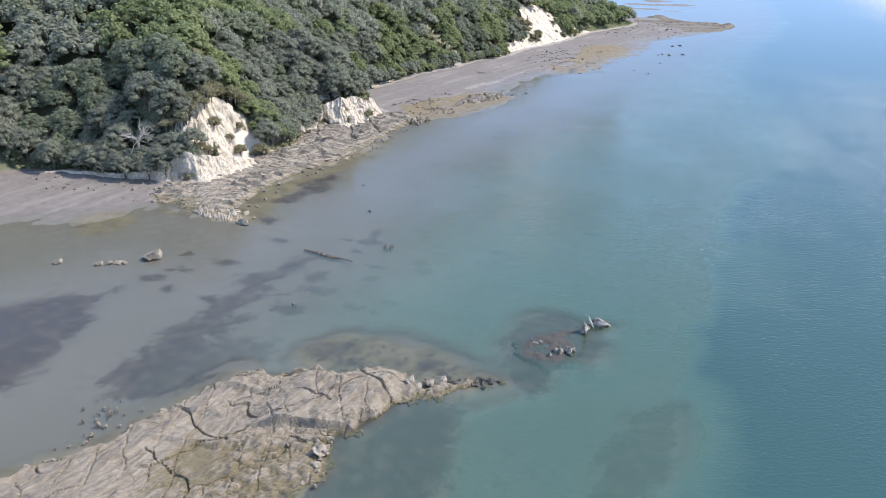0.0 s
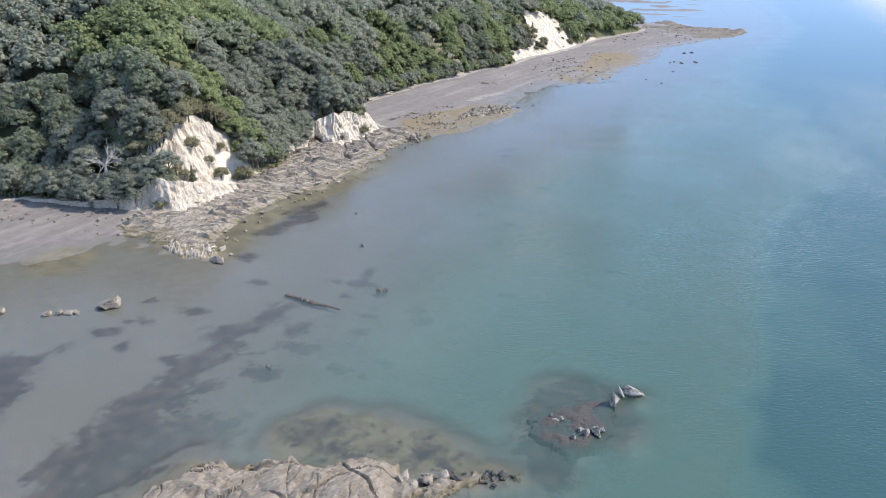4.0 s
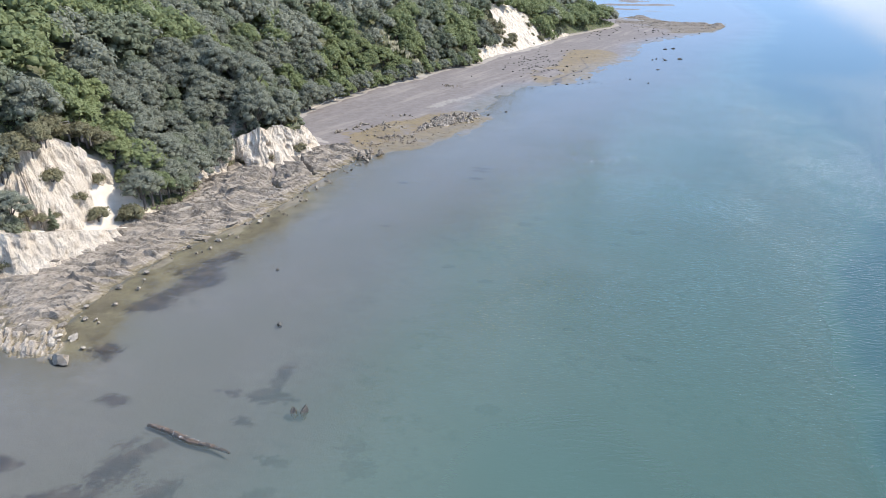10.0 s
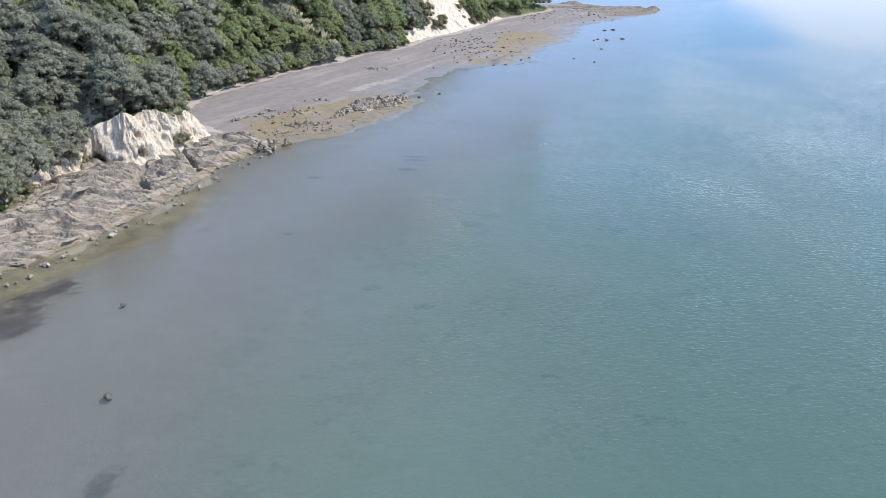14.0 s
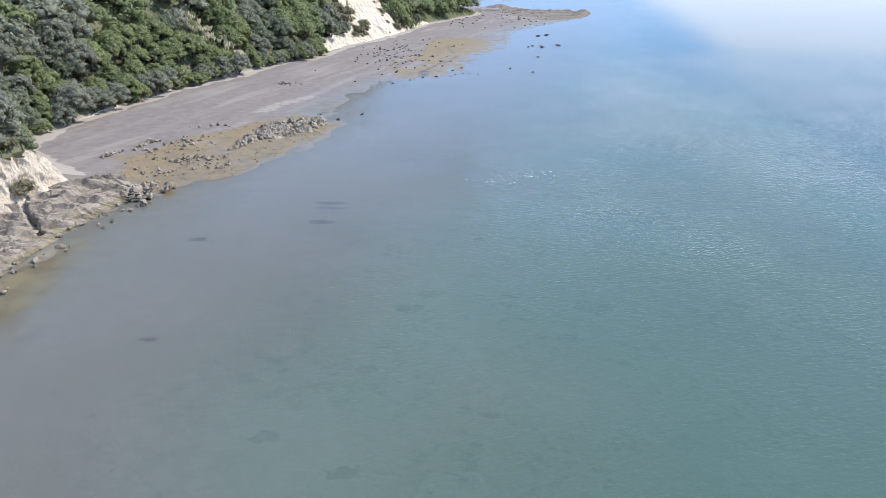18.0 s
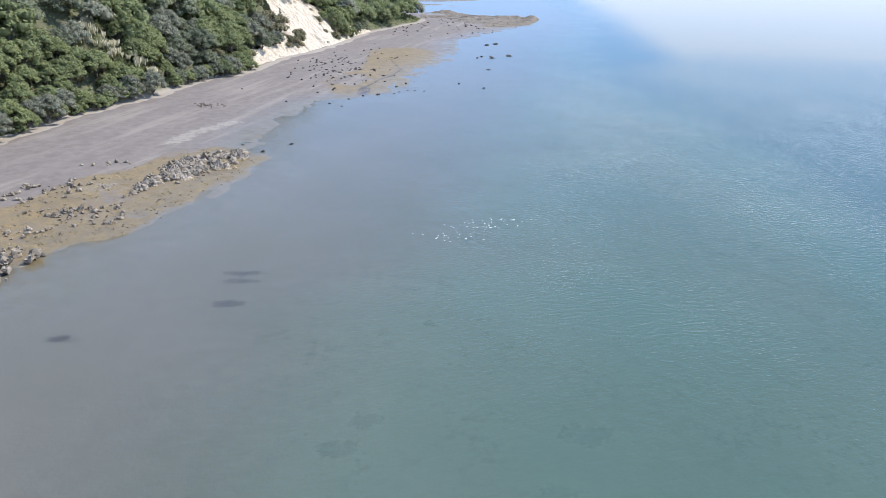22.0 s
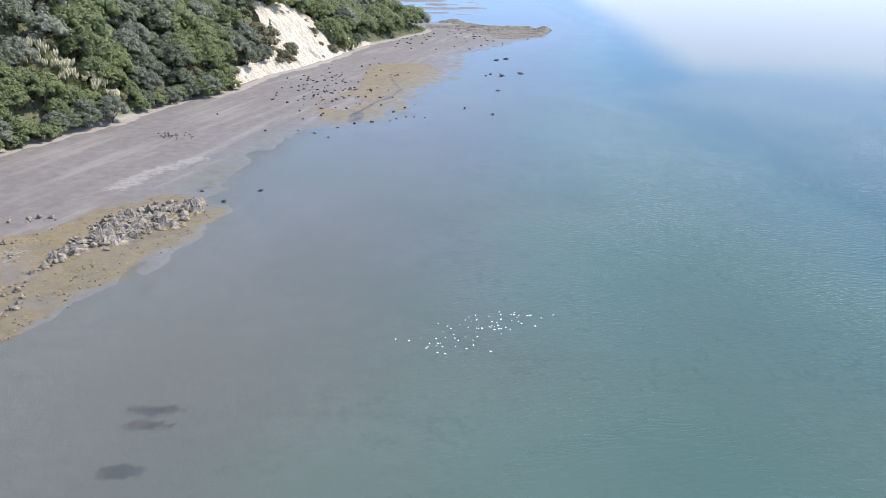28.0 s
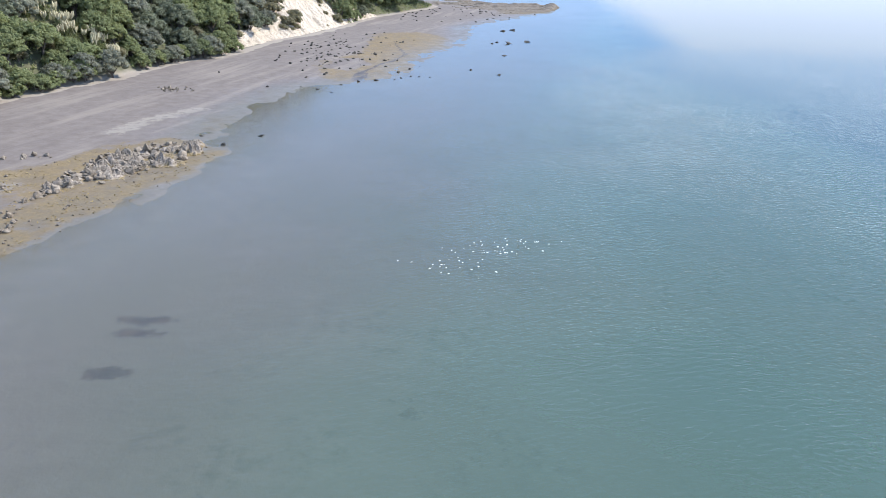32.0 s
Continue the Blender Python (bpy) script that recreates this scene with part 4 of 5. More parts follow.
def crown_arrays(r, radius, height, blobs, leaves, size, jitter=0.42, spread=1.0, cone=False):
    """A crown of leafy clumps with gaps between them, based at z = 0."""
    vs, fs, k = [], [], 0
    for i in range(blobs):
        a, q = i * 2.39996 + r.uniform(-0.5, 0.5), np.sqrt((i + r.uniform(0, 1)) / blobs)
        if cone:
            h = r.uniform(0, 1) ** 1.2
            c = np.array([np.cos(a) * q * radius * (1 - h) * 0.85, np.sin(a) * q * radius * (1 - h) * 0.85, h * height])
            br = radius * r.uniform(0.22, 0.36) * (1.15 - 0.8 * h)
        else:
            dome = np.sqrt(max(0.0, 1 - (q * 0.97) ** 2))
            c = np.array([np.cos(a) * q * radius * 0.86 * spread, np.sin(a) * q * radius * 0.86 * spread, height * (0.06 + 0.80 * dome ** 0.8 * r.uniform(0.82, 1.06))])
            br = radius * r.uniform(0.7, 1.4) * min(0.38, 1.6 / math.sqrt(blobs))
        flat = np.array([1, 1, 0.8])
        w = LUMP_V * (0.72 * br * (1 + 0.25 * r.normal(0, 0.6, (len(LUMP_V), 1)))) * flat + c
        vs.append(w)
        fs.append(LUMP_T + k)
        k += len(w)
        d = r.normal(0, 1, (leaves, 3))
        d /= np.linalg.norm(d, axis=1, keepdims=True)
        d[:, 2] = np.where(d[:, 2] < -0.25, -d[:, 2], d[:, 2])
        p = c + d * br * flat * r.uniform(0.78, 1.14, (leaves, 1))
        v, f = sprays(p, d + np.array([0, 0, 0.3]), size, jitter, r)
        vs.append(v)
        fs.append(f + k)
        k += len(v)
    return np.concatenate(vs), np.concatenate(fs)


def tube(points, radii, sides=7):
    """A tapering round limb through points."""
    p = np.array(points, float)
    t = np.gradient(p, axis=0)
    t /= np.linalg.norm(t, axis=1, keepdims=True)
    ref = np.where(np.abs(t[:, 2:3]) > 0.9, np.array([[1.0, 0, 0]]), np.array([[0, 0, 1.0]]))
    a = np.cross(t, ref)
    a /= np.linalg.norm(a, axis=1, keepdims=True)
    b = np.cross(t, a)
    w = np.linspace(0, 2 * np.pi, sides, endpoint=False)
    v = (p[:, None] + np.array(radii)[:, None, None] * (np.cos(w)[None, :, None] * a[:, None] + np.sin(w)[None, :, None] * b[:, None])).reshape(-1, 3)
    f = [[i * sides + j, i * sides + (j + 1) % sides, (i + 1) * sides + (j + 1) % sides, (i + 1) * sides + j] for i in range(len(p) - 1) for j in range(sides)]
    return v, np.array(f)


def gather(parts):
    vs, fs, k = [], [], 0
    for v, f in parts:
        vs.append(v)
        fs.append(f + k)
        k += len(v)
    return np.concatenate(vs), np.concatenate(fs)


def limbs(r, radius, height, n=6, thick=0.28, forks=0):
    out = [tube([(0, 0, -1.0), (0.1, 0, height * 0.25), (r.normal(0, 0.3), r.normal(0, 0.3), height * 0.5)], [thick * 1.3, thick, thick * 0.7])]
    for i in range(n):
        a = 2 * np.pi * (i + r.uniform(0, 0.6)) / n
        e = np.array([np.cos(a) * radius * 0.75, np.sin(a) * radius * 0.75, height * r.uniform(0.65, 0.95)])
        m = e * np.array([0.45, 0.45, 0.72]) + r.normal(0, 0.25, 3)
        out.append(tube([(0, 0, height * 0.3), m, e], [thick * 0.6, thick * 0.4, thick * 0.12], 5))
        for j in range(forks):
            g = e + r.normal(0, 0.28, 3) * radius
            out.append(tube([m, (m + g) / 2 + r.normal(0, 0.2, 3), g], [thick * 0.3, thick * 0.18, thick * 0.06], 4))
    return gather(out)


def tree(name, seed, radius, height, leaf, label, category, blobs=50, leaves=52, size=0.21, bark=BARK, cone=False, forks=0):
    r = np.random.default_rng(seed)
    top = tagged(new(name), label, category)
    part("trunk", mesh_of("trunk", *limbs(r, radius, height * 0.8, 0 if cone else 6, 0.05 * radius + 0.06, forks), bark), top)
    if blobs:
        v, f = crown_arrays(r, radius, height * (0.95 if cone else 0.86), blobs, leaves, size, 0.42, cone=cone)
        part("crown", mesh_of("crown", v + np.array([0, 0, height * (0.08 if cone else 0.10)]), f, leaf, True), top)
    return top


def ground_at(x, y):
    return float(lay(np.array([float(x)]), np.array([float(y)]))[0][0])


KINDS = {
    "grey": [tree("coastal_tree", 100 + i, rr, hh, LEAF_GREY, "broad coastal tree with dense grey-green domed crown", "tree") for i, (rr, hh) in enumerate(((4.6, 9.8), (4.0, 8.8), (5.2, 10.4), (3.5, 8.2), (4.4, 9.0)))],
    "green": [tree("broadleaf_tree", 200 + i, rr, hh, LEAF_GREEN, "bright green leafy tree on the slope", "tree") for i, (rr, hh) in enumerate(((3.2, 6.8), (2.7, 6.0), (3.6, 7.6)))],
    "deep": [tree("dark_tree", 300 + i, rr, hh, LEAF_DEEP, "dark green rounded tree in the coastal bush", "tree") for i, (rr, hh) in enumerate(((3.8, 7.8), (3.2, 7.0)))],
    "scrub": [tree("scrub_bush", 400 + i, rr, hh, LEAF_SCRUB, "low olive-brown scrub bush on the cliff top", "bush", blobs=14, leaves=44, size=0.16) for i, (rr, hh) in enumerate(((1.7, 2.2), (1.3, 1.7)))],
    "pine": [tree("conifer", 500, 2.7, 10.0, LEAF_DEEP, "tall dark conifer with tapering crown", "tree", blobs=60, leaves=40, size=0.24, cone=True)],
    "pale": [tree("grey_crowned_tree", 600, 4.2, 7.8, LEAF_PALE, "tree with thin pale grey crown", "tree", blobs=34, leaves=44, size=0.17, bark=BARK_BARE, forks=4)],
    "bare": [tree("dead_tree", 700, 5.2, 5.2, LEAF_PALE, "dead tree with bare bleached branches", "tree", blobs=0, bark=BARK_BARE, forks=7)],
}
planted, far = {k: 0 for k in KINDS}, []
GROUPS = {"grey": "coastal trees", "green": "bright green trees", "deep": "dark trees", "scrub": "scrub bushes"}


def plant(kind, x, y, scale, sink=0.4, z=None):
    src = KINDS[kind][planted[kind] % len(KINDS[kind])]
    m = Matrix.Translation((x, y, ground_at(x, y) - sink if z is None else z)) @ Matrix.Rotation(rng.uniform(0, 6.28), 4, "Z")
    if planted[kind] < len(KINDS[kind]):
        ob = src
    else:
        ob = copy_thing(src, m)
    planted[kind] += 1
    ob.matrix_basis = m @ Matrix.Diagonal((scale, scale, scale * rng.uniform(0.88, 1.12), 1))
    if kind in GROUPS:
        ob["group"] = GROUPS[kind]


def bare_ground(x, y, d):
    """Where no tree stands: the cliff faces, the slip and the clearing."""
    if (218 < y < 258 and d < 4.5) or (256 < y < 306 and d < 23 - 0.3 * abs(y - 275)):
        return True
    if -23 < y < 0 and d < 12.5 and x > -99:
        return True
    if y <= -21 and x > -100 and d < 2.2:
        return True
    if 30 < y < 62 and d < 3.4 and x > -84:
        return True
    if float(away([(-79, 171), (-96, 163)], np.array([x]), np.array([y]), False)[0]) < 4.0:
        return True
    if math.hypot(x + 101, y + 6) < 3:
        return True
    return False


spots = []
for gy0 in np.arange(-110, 470, 4.4):
    for gx0 in np.arange(-235, 0, 4.4):
        spots.append((gx0 + rng.uniform(-1.9, 1.9) + (2.2 if int(round(gy0 / 4.4)) % 2 else 0), gy0 + rng.uniform(-1.9, 1.9)))
spots = np.array(spots)
depth_in = signed(BASE, spots[:, 0], spots[:, 1])
clump = fbm(spots[:, 0] / 24, spots[:, 1] / 24, 81, 3)
clump2 = fbm(spots[:, 0] / 14, spots[:, 1] / 14, 85, 3)
far_spots = []
for (x, y), d, c1, c2 in zip(spots, depth_in, clump, clump2):
    if d < (-0.6 if 75 < y < 215 else 0.6) or bare_ground(x, y, d) or (y < -60 and d > 60):
        continue
    kind = "green" if c1 > 0.16 or (y > 60 and d < 22 and c2 > 0.02) else "deep" if c2 < -0.2 else "grey"
    near = (d < 23 and y < 100) or (d < 13 and y < 330)
    if near and planted[kind] < 300:
        plant(kind, x, y, (0.74 + 0.26 * min(1, max(0, d) / 9)) * rng.uniform(0.8, 1.18) * {"green": 1.3, "deep": 1.15}.get(kind, 1.0), 1.2 if d < 4 and y > 62 else 0.4)
    elif d < 115 and rng.uniform() < 0.50:
        far_spots.append((x, y, kind))

# the front row over the beach
front = np.array(BASE[20:29])
run = np.r_[0, np.cumsum(np.hypot(*np.diff(front, axis=0).T))]
for i, u in enumerate(np.arange(2, run[-1], 3.3)):
    x, y = float(np.interp(u, run, front[:, 0])), float(np.interp(u, run, front[:, 1]))
    kind = ("green", "deep", "grey", "green", "grey")[int(rng.integers(5))]
    if planted[kind] < 300 and math.hypot(x + 79, y - 171) > 5:
        plant(kind, x - rng.uniform(-0.9, 2.2), y, rng.uniform(0.65, 1.0), 1.3)
for i, u in enumerate(np.arange(-1, 34, 2.6)):
    x = float(np.interp(u, [p[1] for p in BASE[8:15]], [p[0] for p in BASE[8:15]]))
    plant(("grey", "deep", "green", "grey")[i % 4], x - 2.6 - rng.uniform(0, 1.2), u, rng.uniform(0.72, 0.9), 0.0, 3.2)
    plant(("green", "grey", "grey", "deep")[i % 4], x - 6.5 - rng.uniform(0, 1.5), u + 1.5, rng.uniform(0.8, 1.0), 0.0, 6.0)
for x, y, s, z in ((-90.5, 30, 0.85, 11.5), (-91, 35, 0.9, 14), (-88, 39.5, 0.85, 14.5), (-86, 44, 0.8, 13.5), (-84, 49, 0.75, 10.5), (-81.5, 53.5, 0.7, 7.0), (-83, 57, 0.75, 6.0), (-86, 51, 0.85, 11), (-92, 41, 0.9, 15), (-85.5, 33.5, 0.45, 8.0), (-80.5, 39.0, 0.4, 8.5)):
    plant("grey", x, y, s, 0.0, z)
for i in range(150):
    y = rng.uniform(-34, 300)
    x = float(np.interp(y, [p[1] for p in BASE[8:34]], [p[0] for p in BASE[8:34]])) - rng.uniform(0.5, 9)
    d = float(signed(BASE, np.array([x]), np.array([y]))[0])
    if d > 0.6 and not (222 < y < 300 and rng.uniform() < 0.75) and not (-26 < y < -10 and d < 6):
        plant("scrub", x, y, rng.uniform(0.6, 1.5), 0.1)
for i in range(52):
    y, d = (rng.uniform(255, 267), rng.uniform(3, 27)) if i < 34 else (rng.uniform(262, 300), rng.uniform(1, 24)) if i < 40 else (rng.uniform(298, 312), rng.uniform(2, 20))
    x = float(np.interp(y, [p[1] for p in BASE[29:35]], [p[0] for p in BASE[29:35]])) - d
    plant("scrub", x, y, rng.uniform(0.9, 2.0) * (1.0 if i < 34 else 0.7), -0.3)
for i in range(48):
    q = i / 47
    plant("scrub", -94.8 + 2.5 * q + rng.normal(0, 1.8), -25 + 28 * q, rng.uniform(0.8, 1.5), 0.0, 12.8 + 6 * math.sin(3.1 * q) + rng.normal(0, 0.5))
for x, y, z, f in ((-88.6, -20.5, 6.2, 0.8), (-89.6, -22, 7.5, 0.9)):
    plant("scrub", x, y, f, 0.0, z)
plant("pine", -87.4, -19.2, 0.42, 0.0, 4.6)
for x, y, s in ((-137, -37, 1.0), (-141, -42, 0.9), (-128, -30, 0.8), (-87, 7, 0.8), (-99, 100, 0.9), (-101, 108, 1.0), (-98, 118, 0.9), (-63, 268, 0.75)):
    plant("pine", x, y, s)
for x, y, s in ((-77, 52, 0.5), (-80, 57, 0.6), (-80, 44, 0.7), (-86, 39, 0.8), (-84, 45, 0.75), (-81.5, 51, 0.7), (-84, 56, 0.8), (-89, 46, 0.95), (-95, -30, 0.8), (-93.5, -26, 0.8), (-100, -31, 0.8), (-105, -31, 0.9), (-111, -31.5, 0.9), (-117, -32, 0.85), (-124, -32, 0.9), (-89, -27.5, 0.6), (-94, -21, 0.85)):
    plant("grey", x, y, s, 0.8)
for x, y, s in ((-128, 22, 1.1), (-150, 5, 1.0), (-118, 46, 0.9)):
    plant("pale", x, y, s, 0.0)
for x, y, s in ((-101, -31.5, 1.0), (-120, -24, 0.8)):
    plant("bare", x, y, s, 0.0, 9.5 if x > -110 else None)
for x, y, s, z in ((-113, -33.5, 0.85, 1.5), (-107, -33.5, 0.8, 2.0), (-100.5, -33.0, 0.72, 2.2), (-94.5, -32, 0.7, 3.5), (-90.5, -30.0, 0.75, 5.0), (-88.5, -26.0, 0.7, 7.5), (-119, -34, 0.8, 1.5), (-126, -35, 0.9, 1.5), (-97, -34.0, 0.55, 1.8), (-92.5, -33.2, 0.5, 3.0), (-103.5, -35, 0.6, 1.4), (-110, -35.2, 0.6, 1.2)):
    plant("grey", x, y, s, 0.0, z)

woods = {}
r = np.random.default_rng(5)
lods = [crown_arrays(r, 4.4, 7.8, 22, 30, 0.36, 0.42) for _ in range(5)]
for i, (x, y, kind) in enumerate(far_spots):
    v, f = lods[i % 5]
    a, s = r.uniform(0, 6.28), r.uniform(0.95, 1.35)
    ca, sa = math.cos(a) * s, math.sin(a) * s
    w = np.stack([v[:, 0] * ca - v[:, 1] * sa + x, v[:, 0] * sa + v[:, 1] * ca + y, v[:, 2] * s + 1.2], -1)
    woods.setdefault(kind, []).append((w, f, x, y))
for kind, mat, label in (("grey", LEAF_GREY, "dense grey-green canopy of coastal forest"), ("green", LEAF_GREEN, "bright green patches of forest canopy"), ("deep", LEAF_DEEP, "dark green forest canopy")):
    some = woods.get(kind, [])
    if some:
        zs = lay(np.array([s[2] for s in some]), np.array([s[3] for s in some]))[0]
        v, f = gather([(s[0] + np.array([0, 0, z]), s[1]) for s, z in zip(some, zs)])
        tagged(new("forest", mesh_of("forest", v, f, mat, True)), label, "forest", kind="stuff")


# low growth that fills the gaps between the trees
r = np.random.default_rng(8)
ux, uy = r.uniform(-135, -5, 60000), r.uniform(-45, 420, 60000)
ud = signed(BASE, ux, uy)
ok = (ud > 0.3) & (ud < 30)
ux, uy, ud = ux[ok], uy[ok], ud[ok]
ok = np.array([not bare_ground(a, b, c) for a, b, c in zip(ux, uy, ud)])
ux, uy = ux[ok], uy[ok]
uz = lay(ux, uy)[0]
c = np.repeat(np.column_stack([ux, uy, uz]), 4, axis=0)
d = r.normal(0, 1, c.shape)
d[:, 2] = np.abs(d[:, 2]) + 0.3
d /= np.linalg.norm(d, axis=1, keepdims=True)
v, f = quads(c + d * r.uniform(0.2, 1.0, (len(c), 1)), d, 0.30, 0.5, r)
tagged(new("undergrowth", mesh_of("undergrowth", v, f, LEAF_GREEN)), "low green undergrowth covering the slope between trees", "undergrowth", kind="stuff")

# ---- fence at the head of the scar ----
k = Nodes("weathered_timber")
TIMBER = k.principled(k.mix(k.noise(4, 5, stretch=(1, 1, 0.3)), (0.24, 0.21, 0.18), (0.40, 0.36, 0.31)), 0.85)
run = [(-99.8, -11.7), (-99.4, -10.2), (-99.0, -8.7), (-97.2, -8.9), (-95.4, -8.6), (-94.0, -7.0), (-93.0, -5.0)]
fence = tagged(new("fence"), "weathered low timber fence along the cliff-top track", "fence")
tops = [Vector((x, y, max(ground_at(x, y), 19.5) + 1.0)) for x, y in run]
for p in tops:
    part("post", mesh_of("post", *tube([p - Vector((0, 0, 2.2)), p - Vector((0, 0, 0.6)), p + Vector((0, 0, 0.08))], [0.09, 0.08, 0.08], 8), TIMBER), fence)
for a, b in zip(tops[:-1], tops[1:]):
    for down in (0.05, 0.5):
        d = Vector((0, 0, down))
        part("rail", mesh_of("rail", *tube([a - d, (a + b) / 2 - d, b - d], [0.07, 0.07, 0.07], 6), TIMBER), fence)

k = Nodes("blue_green_paint")
BENCH = k.principled(k.mix(k.noise(5, 4, local=True), (0.20, 0.34, 0.33), (0.30, 0.44, 0.42)), 0.6)
bench = tagged(new("park_bench"), "pale blue-green bench at the cliff-top track", "bench")


def slab(name, x, y, z, sx, sy, sz):
    bm = bmesh.new()
    bmesh.ops.create_cube(bm, size=1.0)
    for v in bm.verts:
        v.co = Vector((v.co.x * sx + x, v.co.y * sy + y, v.co.z * sz + z))
    bmesh.ops.bevel(bm, geom=list(bm.edges), offset=0.012, segments=1, affect="EDGES")
    me = bpy.data.meshes.new(name)
    bm.to_mesh(me)
    bm.free()
    me.materials.append(BENCH)
    part(name, me, bench)


for dx in (-0.16, 0.0, 0.16):
    slab("seat_slat", dx, 0, 0.45, 0.13, 1.8, 0.04)
for dz in (0.62, 0.78):
    slab("back_slat", -0.27, 0, dz, 0.04, 1.8, 0.13)
for dy in (-0.75, 0.75):
    slab("leg", 0.14, dy, 0.0, 0.08, 0.08, 0.88)
    slab("back_leg", -0.24, dy, 0.2, 0.07, 0.08, 1.3)
bench.matrix_basis = Matrix.Translation((-101.5, -8.5, max(ground_at(-101.5, -8.5), 19.5) + 0.3)) @ Matrix.Rotation(-0.2, 4, "Z")

# ---- toetoe grass with plumes ----
def toetoe(seed):
    r = np.random.default_rng(seed)
    top = tagged(new("toetoe"), "clump of tall grass with creamy feathery plumes", "grass", "toetoe clumps")
    bl, pl, st = [], [], []
    for i in range(46):
        a, l = r.uniform(0, 6.28), r.uniform(1.0, 1.9)
        d = np.array([np.cos(a), np.sin(a), 0])
        s = np.array([-np.sin(a), np.cos(a), 0]) * 0.05
        p0, p1, p2 = d * 0.1, d * l * 0.35 + np.array([0, 0, l * 0.8]), d * l * 0.85 + np.array([0, 0, l * 0.75])
        bl.append((np.array([p0 - s, p0 + s, p1 + s, p1 - s, p1 - s, p1 + s, p2 + s * 0.2, p2 - s * 0.2]), np.array([[0, 1, 2, 3], [4, 5, 6, 7]])))
    part("leaves", mesh_of("leaves", *gather(bl), BLADE), top)
    for i in range(9):
        a, q = r.uniform(0, 6.28), r.uniform(0.1, 0.6)
        b, e = np.array([np.cos(a) * q * 0.4, np.sin(a) * q * 0.4, 0.3]), np.array([np.cos(a) * q, np.sin(a) * q, r.uniform(2.2, 3.0)])
        st = tube([b, (b + e) / 2, e], [0.025, 0.02, 0.015], 4)
        t = e + np.array([np.cos(a) * 0.25, np.sin(a) * 0.25, 1.05])
        head = tube([e, e + (t - e) * 0.3, e + (t - e) * 0.7, t], [0.05, 0.17, 0.13, 0.02], 6)
        stem = part("stem", mesh_of("stem", *st, BLADE), top)
        part("plume", mesh_of("plume", *head, PLUME), stem, "creamy plume")
    return top


clumps = [toetoe(900 + i) for i in range(2)]
count = 0
for i in range(44):
    q = min(1, i / 39)
    x, y = -79 - 17 * q + rng.normal(0, 1.4), 171.5 - 8.5 * q + rng.normal(0, 2.0)
    if i > 39:
        x, y = (-104, -92, -106, -95)[i - 40], (-14, 117, -10, 112)[i - 40]
    m = Matrix.Translation((x, y, ground_at(x, y) + 0.1)) @ Matrix.Rotation(rng.uniform(0, 6.28), 4, "Z")
    ob = clumps[i] if i < 2 else copy_thing(clumps[i % 2], m)
    ob.matrix_basis = m @ Matrix.Scale(rng.uniform(1.0, 1.5), 4)


# ---- rocks ----
def boulder_mesh(seed, material, squash=0.6, rough=0.35, cuts=3):
    bm = bmesh.new()
    bmesh.ops.create_icosphere(bm, subdivisions=cuts, radius=0.5)
    noise.seed_set(seed)
    pr = np.random.default_rng(seed)
    planes = [(Vector(pr.normal(0, 1, 3)).normalized(), pr.uniform(0.26, 0.42)) for _ in range(11)]
    off = Vector((seed * 3.1, seed * 1.7, seed * 0.9))
    for v in bm.verts:
        n = v.co.normalized()
        v.co *= 1 + rough * noise.noise(n * 1.3 + off) + rough * 0.5 * noise.noise(n * 3.5 + off) + rough * 0.3 * noise.noise(n * 8 + off)
        for a, lim in planes:
            h = v.co.dot(a)
            if h > lim:
                v.co -= a * (h - lim) * 0.93
        v.co.z *= squash
    me = bpy.data.meshes.new("rock")
    bm.to_mesh(me)
    bm.free()
    me.materials.append(material)
    return me


GREY_ROCKS = [boulder_mesh(i + 1, BOULDER, 0.7 + 0.15 * (i % 3), 0.9, cuts=2 + i % 2) for i in range(8)]
DARK_ROCKS = [boulder_mesh(i + 21, BOULDER_DARK, 0.7, 0.9, cuts=2) for i in range(4)]
WHITE_ROCKS = [boulder_mesh(i + 51, BOULDER_WHITE, 0.7, 0.85) for i in range(4)]
SLABS = [boulder_mesh(i + 81, (BOULDER, BOULDER_PALE)[i % 2], 0.42, 0.7) for i in range(6)]
PALE_ROCKS = [boulder_mesh(i + 41, BOULDER_PALE, 0.75, 0.8) for i in range(4)]


NAMES = {"boulders of the ridge": "boulder", "rocks on the tidal flat": "flat_rock", "heaped stones": "heap_stone", "stones of the cove": "cove_stone", "dark rocks on the flat": "dark_rock", "rocks in the shallows": "tidal_rock",
         "pale rocks in the shallows": "pale_rock", "rocks of the point": "point_rock", "loose stones": "loose_stone", "broken rocks of the platform": "broken_rock",
         "large boulders of the platform": "large_boulder", "stones along the shelf": "shelf_stone", "blocks at the shelf end": "rock_block", "slabs of the shelf": "layered_rock"}


def rock(meshes, x, y, size, label, group="", z=None, stretch=1.0, turn=None, lift=0.12):
    floor = ground_at(x, y)
    ob = new(NAMES.get(group, "boulder"), meshes[int(rng.integers(len(meshes)))])
    zz = floor if z is None else z
    tall = size * rng.uniform(0.8, 1.2)
    if z is not None and floor < -0.25:
        tall = min((0.28 * size + 0.1 - floor) / 0.62, 2.4 * size)
        zz = (0.28 * size + floor) / 2 - size * lift
    ob.matrix_basis = Matrix.Translation((x, y, zz + size * lift)) @ Euler((rng.normal(0, 0.2), rng.normal(0, 0.2), rng.uniform(0, 6.28) if turn is None else turn)).to_matrix().to_4x4() @ Matrix.Diagonal((size * stretch, size, tall, 1))
    return tagged(ob, label, "rock", group)


